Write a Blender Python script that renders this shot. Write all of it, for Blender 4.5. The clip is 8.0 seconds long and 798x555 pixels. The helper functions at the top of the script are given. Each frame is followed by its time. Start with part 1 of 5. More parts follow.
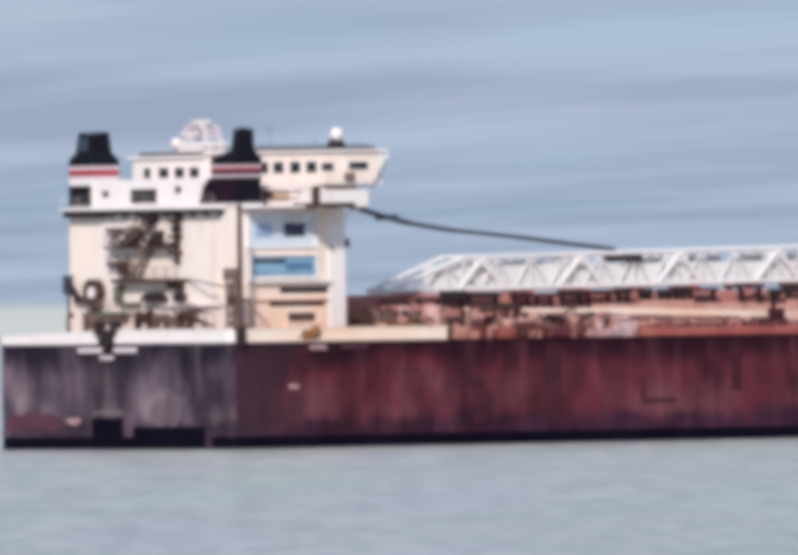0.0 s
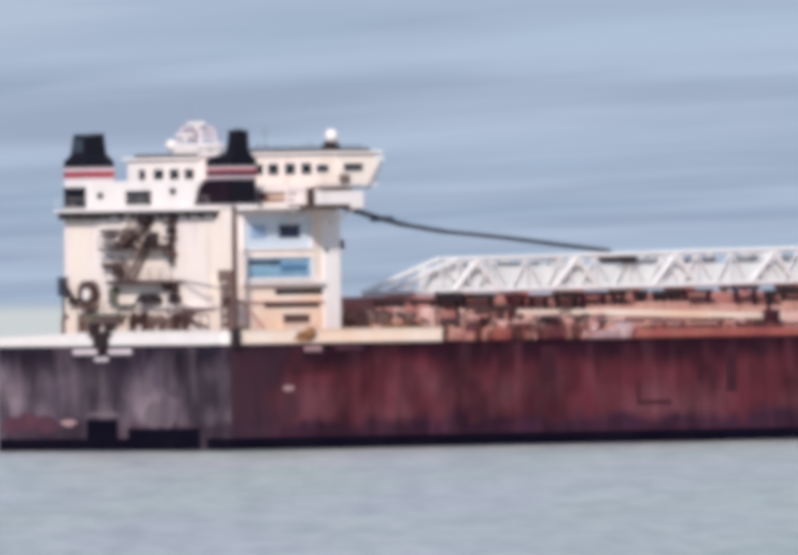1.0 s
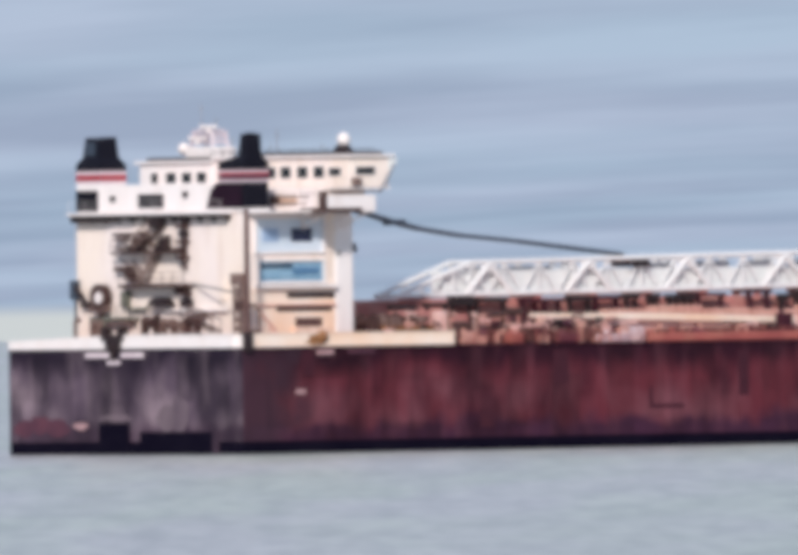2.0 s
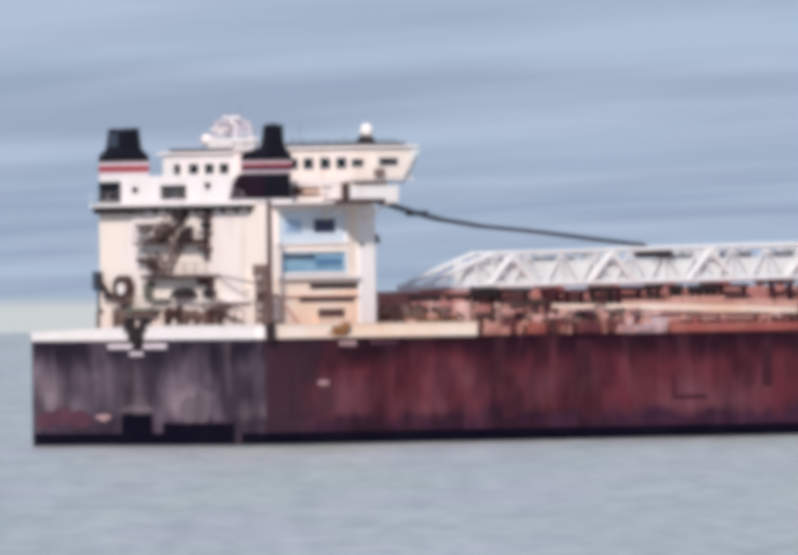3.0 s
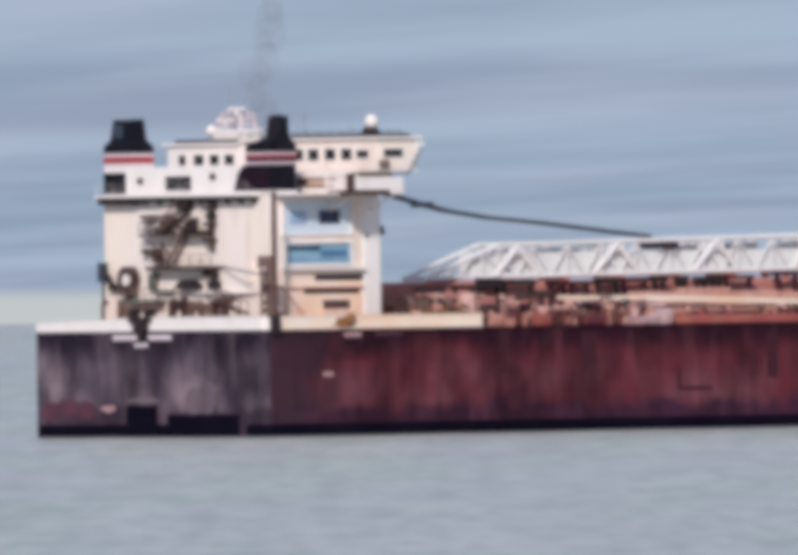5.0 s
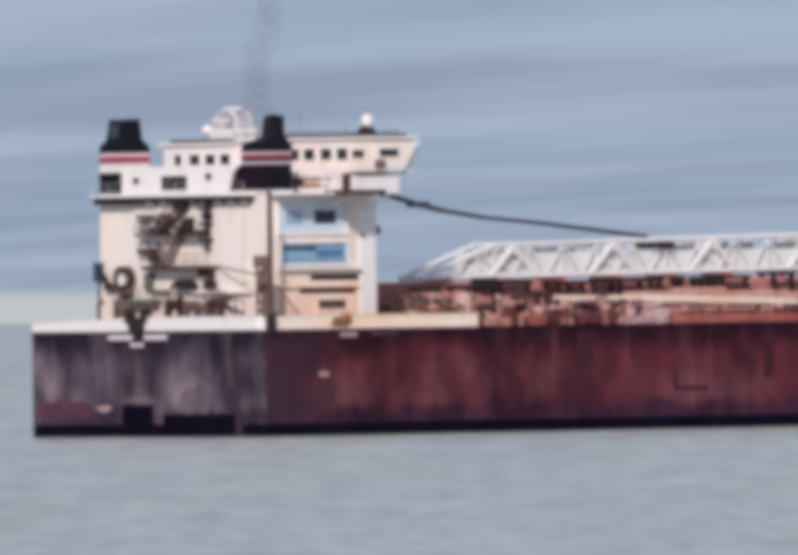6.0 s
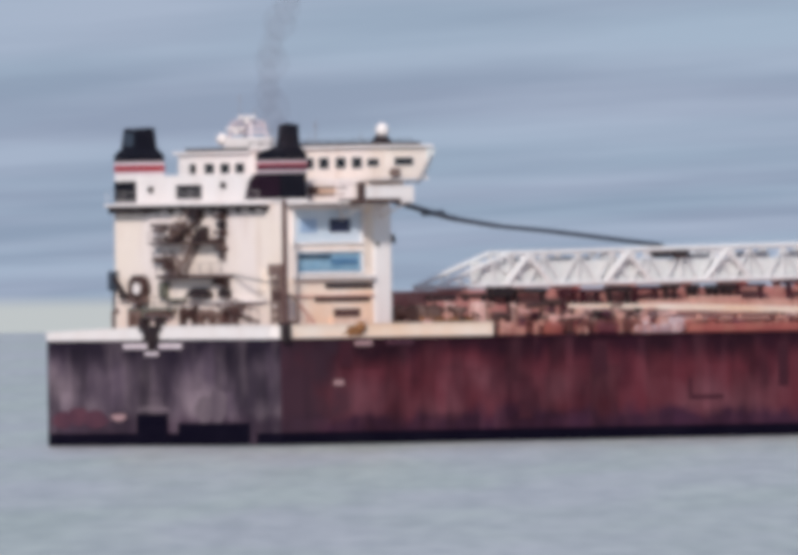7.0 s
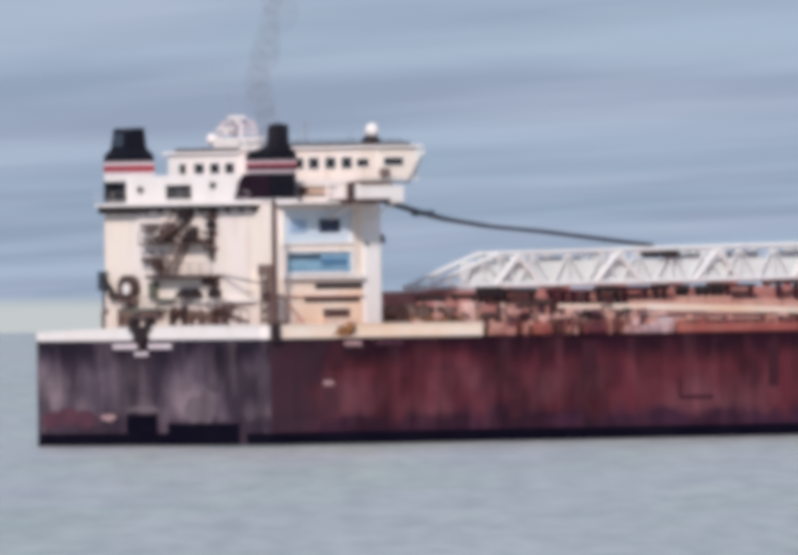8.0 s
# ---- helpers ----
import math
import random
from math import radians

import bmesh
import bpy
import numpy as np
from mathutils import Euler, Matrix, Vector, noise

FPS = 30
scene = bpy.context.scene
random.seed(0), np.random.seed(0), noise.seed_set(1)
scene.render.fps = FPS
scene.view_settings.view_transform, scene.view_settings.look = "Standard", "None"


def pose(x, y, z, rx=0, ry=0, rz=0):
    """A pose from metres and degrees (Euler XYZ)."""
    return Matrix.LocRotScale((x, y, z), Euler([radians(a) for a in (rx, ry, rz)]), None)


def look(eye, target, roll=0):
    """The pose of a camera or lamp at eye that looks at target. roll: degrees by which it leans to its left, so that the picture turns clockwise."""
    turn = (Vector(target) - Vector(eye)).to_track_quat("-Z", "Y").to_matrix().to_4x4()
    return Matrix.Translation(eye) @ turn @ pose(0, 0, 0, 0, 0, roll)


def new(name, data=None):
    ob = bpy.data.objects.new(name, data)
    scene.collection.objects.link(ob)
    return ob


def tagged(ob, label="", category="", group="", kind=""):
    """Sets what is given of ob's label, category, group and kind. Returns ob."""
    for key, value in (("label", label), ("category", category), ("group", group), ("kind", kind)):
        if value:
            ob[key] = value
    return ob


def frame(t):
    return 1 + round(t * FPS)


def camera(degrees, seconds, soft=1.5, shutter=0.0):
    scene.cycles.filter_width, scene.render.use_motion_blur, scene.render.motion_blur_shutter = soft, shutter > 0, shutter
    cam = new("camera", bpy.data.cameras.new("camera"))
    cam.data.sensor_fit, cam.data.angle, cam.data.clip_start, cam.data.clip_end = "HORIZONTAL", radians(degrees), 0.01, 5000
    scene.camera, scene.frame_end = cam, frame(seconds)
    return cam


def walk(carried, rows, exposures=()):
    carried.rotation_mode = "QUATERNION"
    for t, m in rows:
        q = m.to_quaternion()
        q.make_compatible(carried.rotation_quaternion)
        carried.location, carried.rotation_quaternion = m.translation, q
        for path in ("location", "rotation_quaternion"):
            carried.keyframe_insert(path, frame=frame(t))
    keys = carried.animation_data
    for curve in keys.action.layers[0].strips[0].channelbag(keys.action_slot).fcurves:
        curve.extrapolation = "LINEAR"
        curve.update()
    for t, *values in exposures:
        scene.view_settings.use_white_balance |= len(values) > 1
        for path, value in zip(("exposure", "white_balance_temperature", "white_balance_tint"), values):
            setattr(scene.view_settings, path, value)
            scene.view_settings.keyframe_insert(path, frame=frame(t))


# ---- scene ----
FOCAL = 45000.0          # focal length in picture widths of 1568 units
EYE = Vector((0.0, 0.0, 16.3))
cam = camera(2 * math.degrees(math.atan(784 / FOCAL)), 8.0, soft=7.2)


def aim(dx, dy):
    """The camera on its tripod, panned so that the scene shifts by dx to the right and dy down in the picture."""
    yaw, pitch = dx / FOCAL, (dy - 51.0) / FOCAL
    return look(EYE, EYE + Vector((-math.sin(yaw), math.cos(yaw), math.tan(pitch))) * 1000, -0.745)


# seconds, shift of the ship to the right, shift down
SHIFTS = [(0.0, -48, 7), (0.1, -52, 7), (0.3, -53, 7), (0.4, -42, 7.5), (0.5, -29, 8), (0.6, -30, 8), (0.7, -28.5, 8.5), (0.8, -47, 9), (0.9, -55.5, 9.5),
          (1.0, -58, 10), (1.2, -60.5, 12), (1.3, -41, 17), (1.5, -34, 18.5), (1.7, -43, 20), (2.8, 16, 1), (3.0, 11, 0), (3.5, 0, 0), (4.0, -9.5, 0),
          (4.5, -14.5, 0), (4.6, -1, -8), (4.7, 9, -17), (5.8, 18, -17), (6.0, 13, -17.5), (6.2, 10, -17.5), (6.3, 14, -16.5), (6.4, 55, -4), (6.5, 55.5, 0),
          (7.0, 42, 0), (7.5, 31, 0), (8.0, 22, 0)]
DRIFT = 17.5             # the ship's slow way astern, in the same units per second
walk(cam, [(t, aim(dx + DRIFT * (t - 3.5), dy)) for t, dx, dy in SHIFTS],
     [(0.0, 0.03), (1.5, 0.06), (3.5, 0.02), (4.5, -0.08), (6.5, -0.18), (8.0, -0.08)])

# ---- sky, sun ----
SUN_EL, SUN_AZ = radians(30), radians(189)   # azimuth from +Y clockwise: behind the camera
world = bpy.data.worlds.new("overcast_sky")
scene.world = world
world.use_nodes = True
wn, wl = world.node_tree.nodes, world.node_tree.links
wn.clear()
w_out = wn.new("ShaderNodeOutputWorld")
w_mix = wn.new("ShaderNodeMixShader")
w_sky = wn.new("ShaderNodeTexSky")
w_sky.sky_type, w_sky.sun_disc, w_sky.sun_elevation, w_sky.sun_rotation = "NISHITA", False, SUN_EL, SUN_AZ
w_bg1, w_bg2 = wn.new("ShaderNodeBackground"), wn.new("ShaderNodeBackground")
w_bg1.inputs[1].default_value = 0.09
wl.new(w_sky.outputs[0], w_bg1.inputs[0])
w_tc = wn.new("ShaderNodeTexCoord")
w_sep = wn.new("ShaderNodeSeparateXYZ")
wl.new(w_tc.outputs["Generated"], w_sep.inputs[0])


def w_math(op, a, b):
    n = wn.new("ShaderNodeMath")
    n.operation = op
    for i, v in enumerate((a, b)):
        if isinstance(v, (int, float)):
            n.inputs[i].default_value = v
        else:
            wl.new(v, n.inputs[i])
    return n.outputs[0]


# a flat cloud deck, foreshortened towards the horizon
w_up = w_math("MAXIMUM", w_math("ADD", w_sep.outputs[2], 0.0036), 0.0)
w_den = w_math("ADD", w_up, 0.0084)
w_xy = wn.new("ShaderNodeCombineXYZ")
wl.new(w_math("DIVIDE", w_sep.outputs[0], w_den), w_xy.inputs[0])
# the streets of cloud run slightly across the view
wl.new(w_math("ADD", w_math("DIVIDE", w_sep.outputs[1], w_den), w_math("MULTIPLY", w_math("DIVIDE", w_sep.outputs[0], w_den), 2.6)), w_xy.inputs[1])
w_map = wn.new("ShaderNodeMapping")
w_map.inputs["Scale"].default_value = (0.55, 0.16, 1.0)
wl.new(w_xy.outputs[0], w_map.inputs[0])
w_noise = wn.new("ShaderNodeTexNoise")
w_noise.inputs["Scale"].default_value, w_noise.inputs["Detail"].default_value = 1.0, 5.0
w_noise.inputs["Roughness"].default_value = 0.52
wl.new(w_map.outputs[0], w_noise.inputs[0])
w_ramp = wn.new("ShaderNodeValToRGB")
w_ramp.color_ramp.elements[0].position, w_ramp.color_ramp.elements[1].position = 0.36, 0.64
w_ramp.color_ramp.elements[0].color = (0.31, 0.392, 0.548, 1)
w_ramp.color_ramp.elements[1].color = (0.428, 0.524, 0.692, 1)
wl.new(w_noise.outputs[0], w_ramp.inputs[0])
# the clear, pale strip under the edge of the clouds
w_low = wn.new("ShaderNodeMapRange")
w_low.interpolation_type = "SMOOTHSTEP"
for k, v in zip(("From Min", "From Max", "To Min", "To Max"), (-0.0024, -0.0016, 0.0, 1.0)):
    w_low.inputs[k].default_value = v
wl.new(w_sep.outputs[2], w_low.inputs["Value"])
w_hor = wn.new("ShaderNodeMixRGB")
w_hor.inputs[1].default_value = (0.62, 0.66, 0.68, 1)
wl.new(w_low.outputs[0], w_hor.inputs[0])
# a faint drift of lavender and cyan in the cloud
w_map2, w_noise2, w_tint = wn.new("ShaderNodeMapping"), wn.new("ShaderNodeTexNoise"), wn.new("ShaderNodeMixRGB")
w_map2.inputs["Location"].default_value, w_map2.inputs["Scale"].default_value = (7, 3, 0), (0.7, 0.12, 1)
wl.new(w_xy.outputs[0], w_map2.inputs[0])
wl.new(w_map2.outputs[0], w_noise2.inputs[0])
w_noise2.inputs["Scale"].default_value, w_noise2.inputs["Detail"].default_value = 1.0, 2.0
w_ramp2 = wn.new("ShaderNodeValToRGB")
w_ramp2.color_ramp.elements[0].position, w_ramp2.color_ramp.elements[1].position = 0.35, 0.65
w_ramp2.color_ramp.elements[0].color, w_ramp2.color_ramp.elements[1].color = (0.96, 1.005, 1.0, 1), (1.022, 0.994, 1.0, 1)
wl.new(w_noise2.outputs[0], w_ramp2.inputs[0])
w_tint.blend_type = "MULTIPLY"
w_tint.inputs[0].default_value = 1.0
wl.new(w_ramp.outputs[0], w_tint.inputs[1])
wl.new(w_ramp2.outputs[0], w_tint.inputs[2])
wl.new(w_tint.outputs[0], w_hor.inputs[2])
wl.new(w_hor.outputs[0], w_bg2.inputs[0])
w_mix.inputs[0].default_value = 0.9
wl.new(w_bg1.outputs[0], w_mix.inputs[1])
wl.new(w_bg2.outputs[0], w_mix.inputs[2])
wl.new(w_mix.outputs[0], w_out.inputs[0])

sun = new("sun", bpy.data.lights.new("sun", "SUN"))
sun.data.energy, sun.data.angle, sun.data.color = 3.55, radians(4), (1.0, 0.925, 0.865)
sun_from = Vector((math.sin(SUN_AZ) * math.cos(SUN_EL), math.cos(SUN_AZ) * math.cos(SUN_EL), math.sin(SUN_EL)))
sun.matrix_world = look(sun_from * 3000, (0, 0, 0))


# ---- materials ----
def material(name, base, second=None, rough=0.55, metal=0.0, scale=0.35, stretch=(1, 1, 1), amount=0.5, grain=0.08, bump=0.1,
             stain=None, stain_amount=0.0, stain_stretch=(1.2, 1.2, 0.12), spec=0.5, vary=0.0):
    """Paint or metal with broad patches, fine grain, relief, and, if wanted, running stains."""
    m = bpy.data.materials.new(name)
    m.use_nodes = True
    n, l = m.node_tree.nodes, m.node_tree.links
    bsdf = n["Principled BSDF"]
    bsdf.inputs["Roughness"].default_value, bsdf.inputs["Metallic"].default_value = rough, metal
    bsdf.inputs["Specular IOR Level"].default_value = spec
    second = second or tuple(c * 0.7 for c in base)
    tc = n.new("ShaderNodeTexCoord")

    def noise_at(freq, st, detail, lo, hi):
        mp, nz, rg = n.new("ShaderNodeMapping"), n.new("ShaderNodeTexNoise"), n.new("ShaderNodeMapRange")
        mp.inputs["Scale"].default_value = st
        nz.inputs["Scale"].default_value, nz.inputs["Detail"].default_value = freq, detail
        rg.inputs["From Min"].default_value, rg.inputs["From Max"].default_value = lo, hi
        l.new(tc.outputs["Object"], mp.inputs[0])
        l.new(mp.outputs[0], nz.inputs[0])
        l.new(nz.outputs[0], rg.inputs["Value"])
        return rg.outputs[0], nz.outputs[0]

    def mix(fac, a, b, k):
        mx, mu = n.new("ShaderNodeMixRGB"), n.new("ShaderNodeMath")
        mu.operation = "MULTIPLY"
        mu.inputs[1].default_value = k
        l.new(fac, mu.inputs[0])
        l.new(mu.outputs[0], mx.inputs[0])
        for i, c in ((1, a), (2, b)):
            if isinstance(c, tuple):
                mx.inputs[i].default_value = (*c, 1)
            else:
                l.new(c, mx.inputs[i])
        return mx.outputs[0]

    broad, _ = noise_at(scale, stretch, 3, 0.35, 0.65)
    fine, raw = noise_at(scale * 14, stretch, 4, 0.3, 0.7)
    col = mix(broad, base, second, amount)
    col = mix(fine, col, tuple(c * 0.5 for c in base), grain)
    if stain:
        run, _ = noise_at(1.0, stain_stretch, 4, 0.5, 0.72)
        col = mix(run, col, stain, stain_amount)
    if vary:
        oi, rg, mu = n.new("ShaderNodeObjectInfo"), n.new("ShaderNodeMapRange"), n.new("ShaderNodeVectorMath")
        rg.inputs["To Min"].default_value, rg.inputs["To Max"].default_value = 1 - vary, 1 + vary
        mu.operation = "MULTIPLY"
        l.new(oi.outputs["Random"], rg.inputs["Value"])
        l.new(col, mu.inputs[0])
        l.new(rg.outputs[0], mu.inputs[1])
        col = mu.outputs[0]
    l.new(col, bsdf.inputs["Base Color"])
    bp = n.new("ShaderNodeBump")
    bp.inputs["Strength"].default_value, bp.inputs["Distance"].default_value = bump, 0.05
    l.new(raw, bp.inputs["Height"])
    l.new(bp.outputs[0], bsdf.inputs["Normal"])
    return m


def hull_paint(name, dark, mid, pale, low, seed, quarter=None):
    """Hull paint: dark along the top, paler in patches lower down, with running streaks; quarter: the colour in which
    the side begins at the stern.
    """
    m = bpy.data.materials.new(name)
    m.use_nodes = True
    n, l = m.node_tree.nodes, m.node_tree.links
    b = n["Principled BSDF"]
    b.inputs["Roughness"].default_value, b.inputs["Specular IOR Level"].default_value = 0.6, 0.15
    tc, sep = n.new("ShaderNodeTexCoord"), n.new("ShaderNodeSeparateXYZ")
    l.new(tc.outputs["Object"], sep.inputs[0])

    def field(scale, detail, lo, hi, shift=0.0):
        mp, nz, rg = n.new("ShaderNodeMapping"), n.new("ShaderNodeTexNoise"), n.new("ShaderNodeMapRange")
        mp.inputs["Scale"].default_value, mp.inputs["Location"].default_value = scale, (seed + shift, seed, shift)
        nz.inputs["Scale"].default_value, nz.inputs["Detail"].default_value = 1.0, detail
        rg.inputs["From Min"].default_value, rg.inputs["From Max"].default_value = lo, hi
        l.new(tc.outputs["Object"], mp.inputs[0])
        l.new(mp.outputs[0], nz.inputs[0])
        l.new(nz.outputs[0], rg.inputs["Value"])
        return rg.outputs[0]

    def calc(op, a, c):
        x = n.new("ShaderNodeMath")
        x.operation = op
        for i, v in enumerate((a, c)):
            if isinstance(v, (int, float)):
                x.inputs[i].default_value = v
            else:
                l.new(v, x.inputs[i])
        return x.outputs[0]

    def ramp(v, lo, hi):
        x = n.new("ShaderNodeMapRange")
        x.interpolation_type = "SMOOTHSTEP"
        x.inputs["From Min"].default_value, x.inputs["From Max"].default_value = lo, hi
        l.new(v, x.inputs["Value"])
        return x.outputs[0]

    def blend(f, a, c):
        x = n.new("ShaderNodeMixRGB")
        l.new(f, x.inputs[0])
        for i, v in ((1, a), (2, c)):
            if isinstance(v, tuple):
                x.inputs[i].default_value = (*v, 1)
            else:
                l.new(v, x.inputs[i])
        return x.outputs[0]

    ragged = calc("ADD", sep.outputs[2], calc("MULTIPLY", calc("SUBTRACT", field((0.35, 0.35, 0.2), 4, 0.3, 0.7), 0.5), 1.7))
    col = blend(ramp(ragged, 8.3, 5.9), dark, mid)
    zone = calc("MULTIPLY", ramp(ragged, 7.2, 4.6), ramp(ragged, 1.2, 2.2))
    # paler patches at random, between the top strake and the waterline
    worn = calc("MULTIPLY", field((0.17, 0.17, 0.16), 4, 0.43, 0.64, 5.0), zone)
    col = blend(calc("MULTIPLY", worn, 0.75), col, pale)
    col = blend(calc("MULTIPLY", ramp(ragged, 2.9, 1.4), 0.85), col, low)
    col = blend(calc("MULTIPLY", field((0.16, 0.16, 0.1), 3, 0.46, 0.62, 9.0), 0.7), col, tuple(c * 0.8 for c in dark))
    col = blend(calc("MULTIPLY", field((0.55, 0.55, 0.16), 4, 0.5, 0.72, 2.0), 0.25), col, pale)
    col = blend(calc("MULTIPLY", field((0.6, 0.6, 0.13), 4, 0.5, 0.7, 14.0), 0.4), col, tuple(c * 0.7 for c in dark))
    if quarter:
        edge = calc("ADD", sep.outputs[0], calc("MULTIPLY", calc("SUBTRACT", field((0.3, 0.3, 0.3), 4, 0.3, 0.7, 21.0), 0.5), 7.0))
        col = blend(calc("MULTIPLY", ramp(edge, 10.0, 2.5), 0.85), col, quarter)
    oi, rg, mu = n.new("ShaderNodeObjectInfo"), n.new("ShaderNodeMapRange"), n.new("ShaderNodeVectorMath")
    rg.inputs["To Min"].default_value, rg.inputs["To Max"].default_value = 0.82, 1.18
    mu.operation = "MULTIPLY"
    l.new(oi.outputs["Random"], rg.inputs["Value"])
    l.new(col, mu.inputs[0])
    l.new(rg.outputs[0], mu.inputs[1])
    l.new(mu.outputs[0], b.inputs["Base Color"])
    bp = n.new("ShaderNodeBump")
    bp.inputs["Strength"].default_value, bp.inputs["Distance"].default_value = 0.25, 0.05
    l.new(field((1.5, 1.5, 0.8), 4, 0.0, 1.0, 3.0), bp.inputs["Height"])
    l.new(bp.outputs[0], b.inputs["Normal"])
    return m


RUST = (0.20, 0.075, 0.035)
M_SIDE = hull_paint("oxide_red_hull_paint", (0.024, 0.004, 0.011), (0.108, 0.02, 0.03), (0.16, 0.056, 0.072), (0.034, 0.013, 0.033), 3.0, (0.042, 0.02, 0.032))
# the stern's copy of the hull paint, with the sky's grey reflection in its colour
M_TRANSOM = hull_paint("sky_greyed_hull_paint", (0.017, 0.01, 0.021), (0.09, 0.063, 0.088), (0.29, 0.22, 0.25), (0.06, 0.035, 0.055), 11.0)
M_ROSE = material("dusky_rose_primer", (0.12, 0.045, 0.065), (0.07, 0.03, 0.05), 0.6, 0, 0.5, (1, 1, 1), 0.9, 0.3, 0.2, spec=0.15)
M_MAUVE = material("chalky_mauve_paint", (0.2, 0.15, 0.175), (0.1, 0.072, 0.095), 0.6, 0, 0.3, (1.5, 1.5, 0.5), 0.9, 0.3, 0.2, (0.19, 0.16, 0.16), 0.5, (0.7, 0.7, 0.2), spec=0.15)
M_BOOT = material("black_bottom_paint", (0.004, 0.003, 0.010), (0.009, 0.007, 0.016), 0.7, 0, 0.4, (1, 1, 2), 0.6, spec=0.03)
M_CREAM = material("cream_white_paint", (0.88, 0.78, 0.765), (0.88, 0.755, 0.655), 0.5, 0, 0.12, (1, 1, 0.6), 0.9, 0.06, 0.1,
                   (0.56, 0.38, 0.27), 0.33, (0.9, 0.9, 0.12))
M_WHITE = material("white_paint", (0.85, 0.80, 0.79), (0.80, 0.71, 0.68), 0.45, 0, 0.3, (1, 1, 0.6), 0.5, 0.05, 0.08,
                   (0.6, 0.48, 0.42), 0.22, (0.9, 0.9, 0.12))
M_BUFF = material("rust_streaked_buff_paint", (0.84, 0.67, 0.58), (0.78, 0.52, 0.38), 0.55, 0, 0.25, (1, 1, 0.8), 0.9, 0.1, 0.1, (0.5, 0.25, 0.15), 0.4)
M_BLACK = material("funnel_black_paint", (0.006, 0.006, 0.012), (0.012, 0.011, 0.018), 0.6, 0, 0.5, spec=0.12)
M_DARK = material("dark_brown_painted_steel", (0.034, 0.022, 0.024), (0.018, 0.013, 0.016), 0.55, 0, 0.6, spec=0.2)
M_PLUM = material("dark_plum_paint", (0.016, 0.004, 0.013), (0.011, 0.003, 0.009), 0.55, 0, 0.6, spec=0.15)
M_FADED = material("faded_red_paint", (0.54, 0.24, 0.21), (0.38, 0.12, 0.11), 0.6, 0, 0.3, (1, 1, 1.5), 0.9, 0.15, 0.15, (0.6, 0.36, 0.3), 0.5, (0.4, 0.4, 0.8))
M_BAND = material("funnel_red_band", (0.36, 0.025, 0.04), (0.28, 0.02, 0.04), 0.45, 0, 0.8)
M_PALE = material("funnel_pale_band", (0.70, 0.60, 0.63), (0.6, 0.48, 0.52), 0.45, 0, 0.8)
M_MAROON = material("maroon_paint", (0.10, 0.018, 0.04), (0.06, 0.012, 0.03), 0.45, 0, 0.6)
M_DECK = material("red_oxide_deck_paint", (0.40, 0.11, 0.09), (0.27, 0.06, 0.055), 0.6, 0, 0.3, (1, 1, 1), 0.8, 0.15, 0.2, (0.45, 0.2, 0.14), 0.4, (0.5, 0.5, 0.5))
M_ORANGE = material("faded_orange_paint", (0.67, 0.39, 0.32), (0.5, 0.22, 0.18), 0.55, 0, 0.4, (1, 1, 1), 0.7, 0.12, 0.1, RUST, 0.4)
M_BROWN = material("brown_mast_paint", (0.095, 0.04, 0.036), (0.055, 0.025, 0.025), 0.5, 0, 0.8)
M_BOOM = material("boom_white_paint", (0.80, 0.80, 0.80), (0.7, 0.7, 0.71), 0.45, 0, 0.3, (1, 1, 1), 0.5, 0.06, 0.05, (0.55, 0.42, 0.36), 0.2)
M_BELT = material("pale_grey_paint", (0.78, 0.79, 0.78), (0.66, 0.69, 0.69), 0.6, 0, 0.4)
M_SALMON = material("faded_salmon_paint", (0.75, 0.49, 0.45), (0.64, 0.32, 0.29), 0.6, 0, 0.3, (0.5, 1, 2), 0.8, 0.15, 0.1, (0.72, 0.5, 0.4), 0.5, (0.3, 0.5, 1.2))
M_SKYWASH = material("pale_blue_white_paint", (0.66, 0.72, 0.80), (0.56, 0.66, 0.76), 0.4, 0, 0.5, (1, 1, 1.5), 0.7, 0.04, 0.05)
M_STEELBLUE = material("steel_blue_paint", (0.30, 0.42, 0.62), (0.38, 0.5, 0.66), 0.35, 0, 0.6)
M_PEACH = material("peach_cream_paint", (0.89, 0.75, 0.65), (0.87, 0.60, 0.43), 0.5, 0, 0.25, (1, 1, 1), 0.9, 0.06, 0.1)
M_BLUE = material("blue_panel", (0.15, 0.30, 0.44), (0.30, 0.46, 0.58), 0.35, 0, 0.5, (1, 1, 1.5), 0.8, 0.05, 0.05)
M_CABLE = material("greased_wire_rope", (0.06, 0.075, 0.105), (0.035, 0.045, 0.065), 0.5, 0.3, 1.0)
M_GLASS = material("dark_window_glass", (0.008, 0.011, 0.014), (0.012, 0.015, 0.018), 0.12, 0, 0.3, bump=0.0, grain=0.0)
M_SMUDGE = material("dark_maroon_paint", (0.052, 0.011, 0.02), (0.036, 0.008, 0.016), 0.6, 0, 0.8, spec=0.2)
M_WORN = material("worn_pale_paint", (0.42, 0.26, 0.27), (0.3, 0.16, 0.17), 0.6, 0, 1.5)
M_STEEL = material("dull_blue_grey_paint", (0.035, 0.05, 0.075), (0.02, 0.03, 0.05), 0.5, 0, 0.8)
M_NAVY = material("navy_window_glass", (0.018, 0.02, 0.06), (0.03, 0.035, 0.09), 0.15, 0, 0.4, bump=0.0, grain=0.0)
M_DEEP = material("deep_blue_paint", (0.07, 0.17, 0.32), (0.1, 0.22, 0.36), 0.35, 0, 0.5)
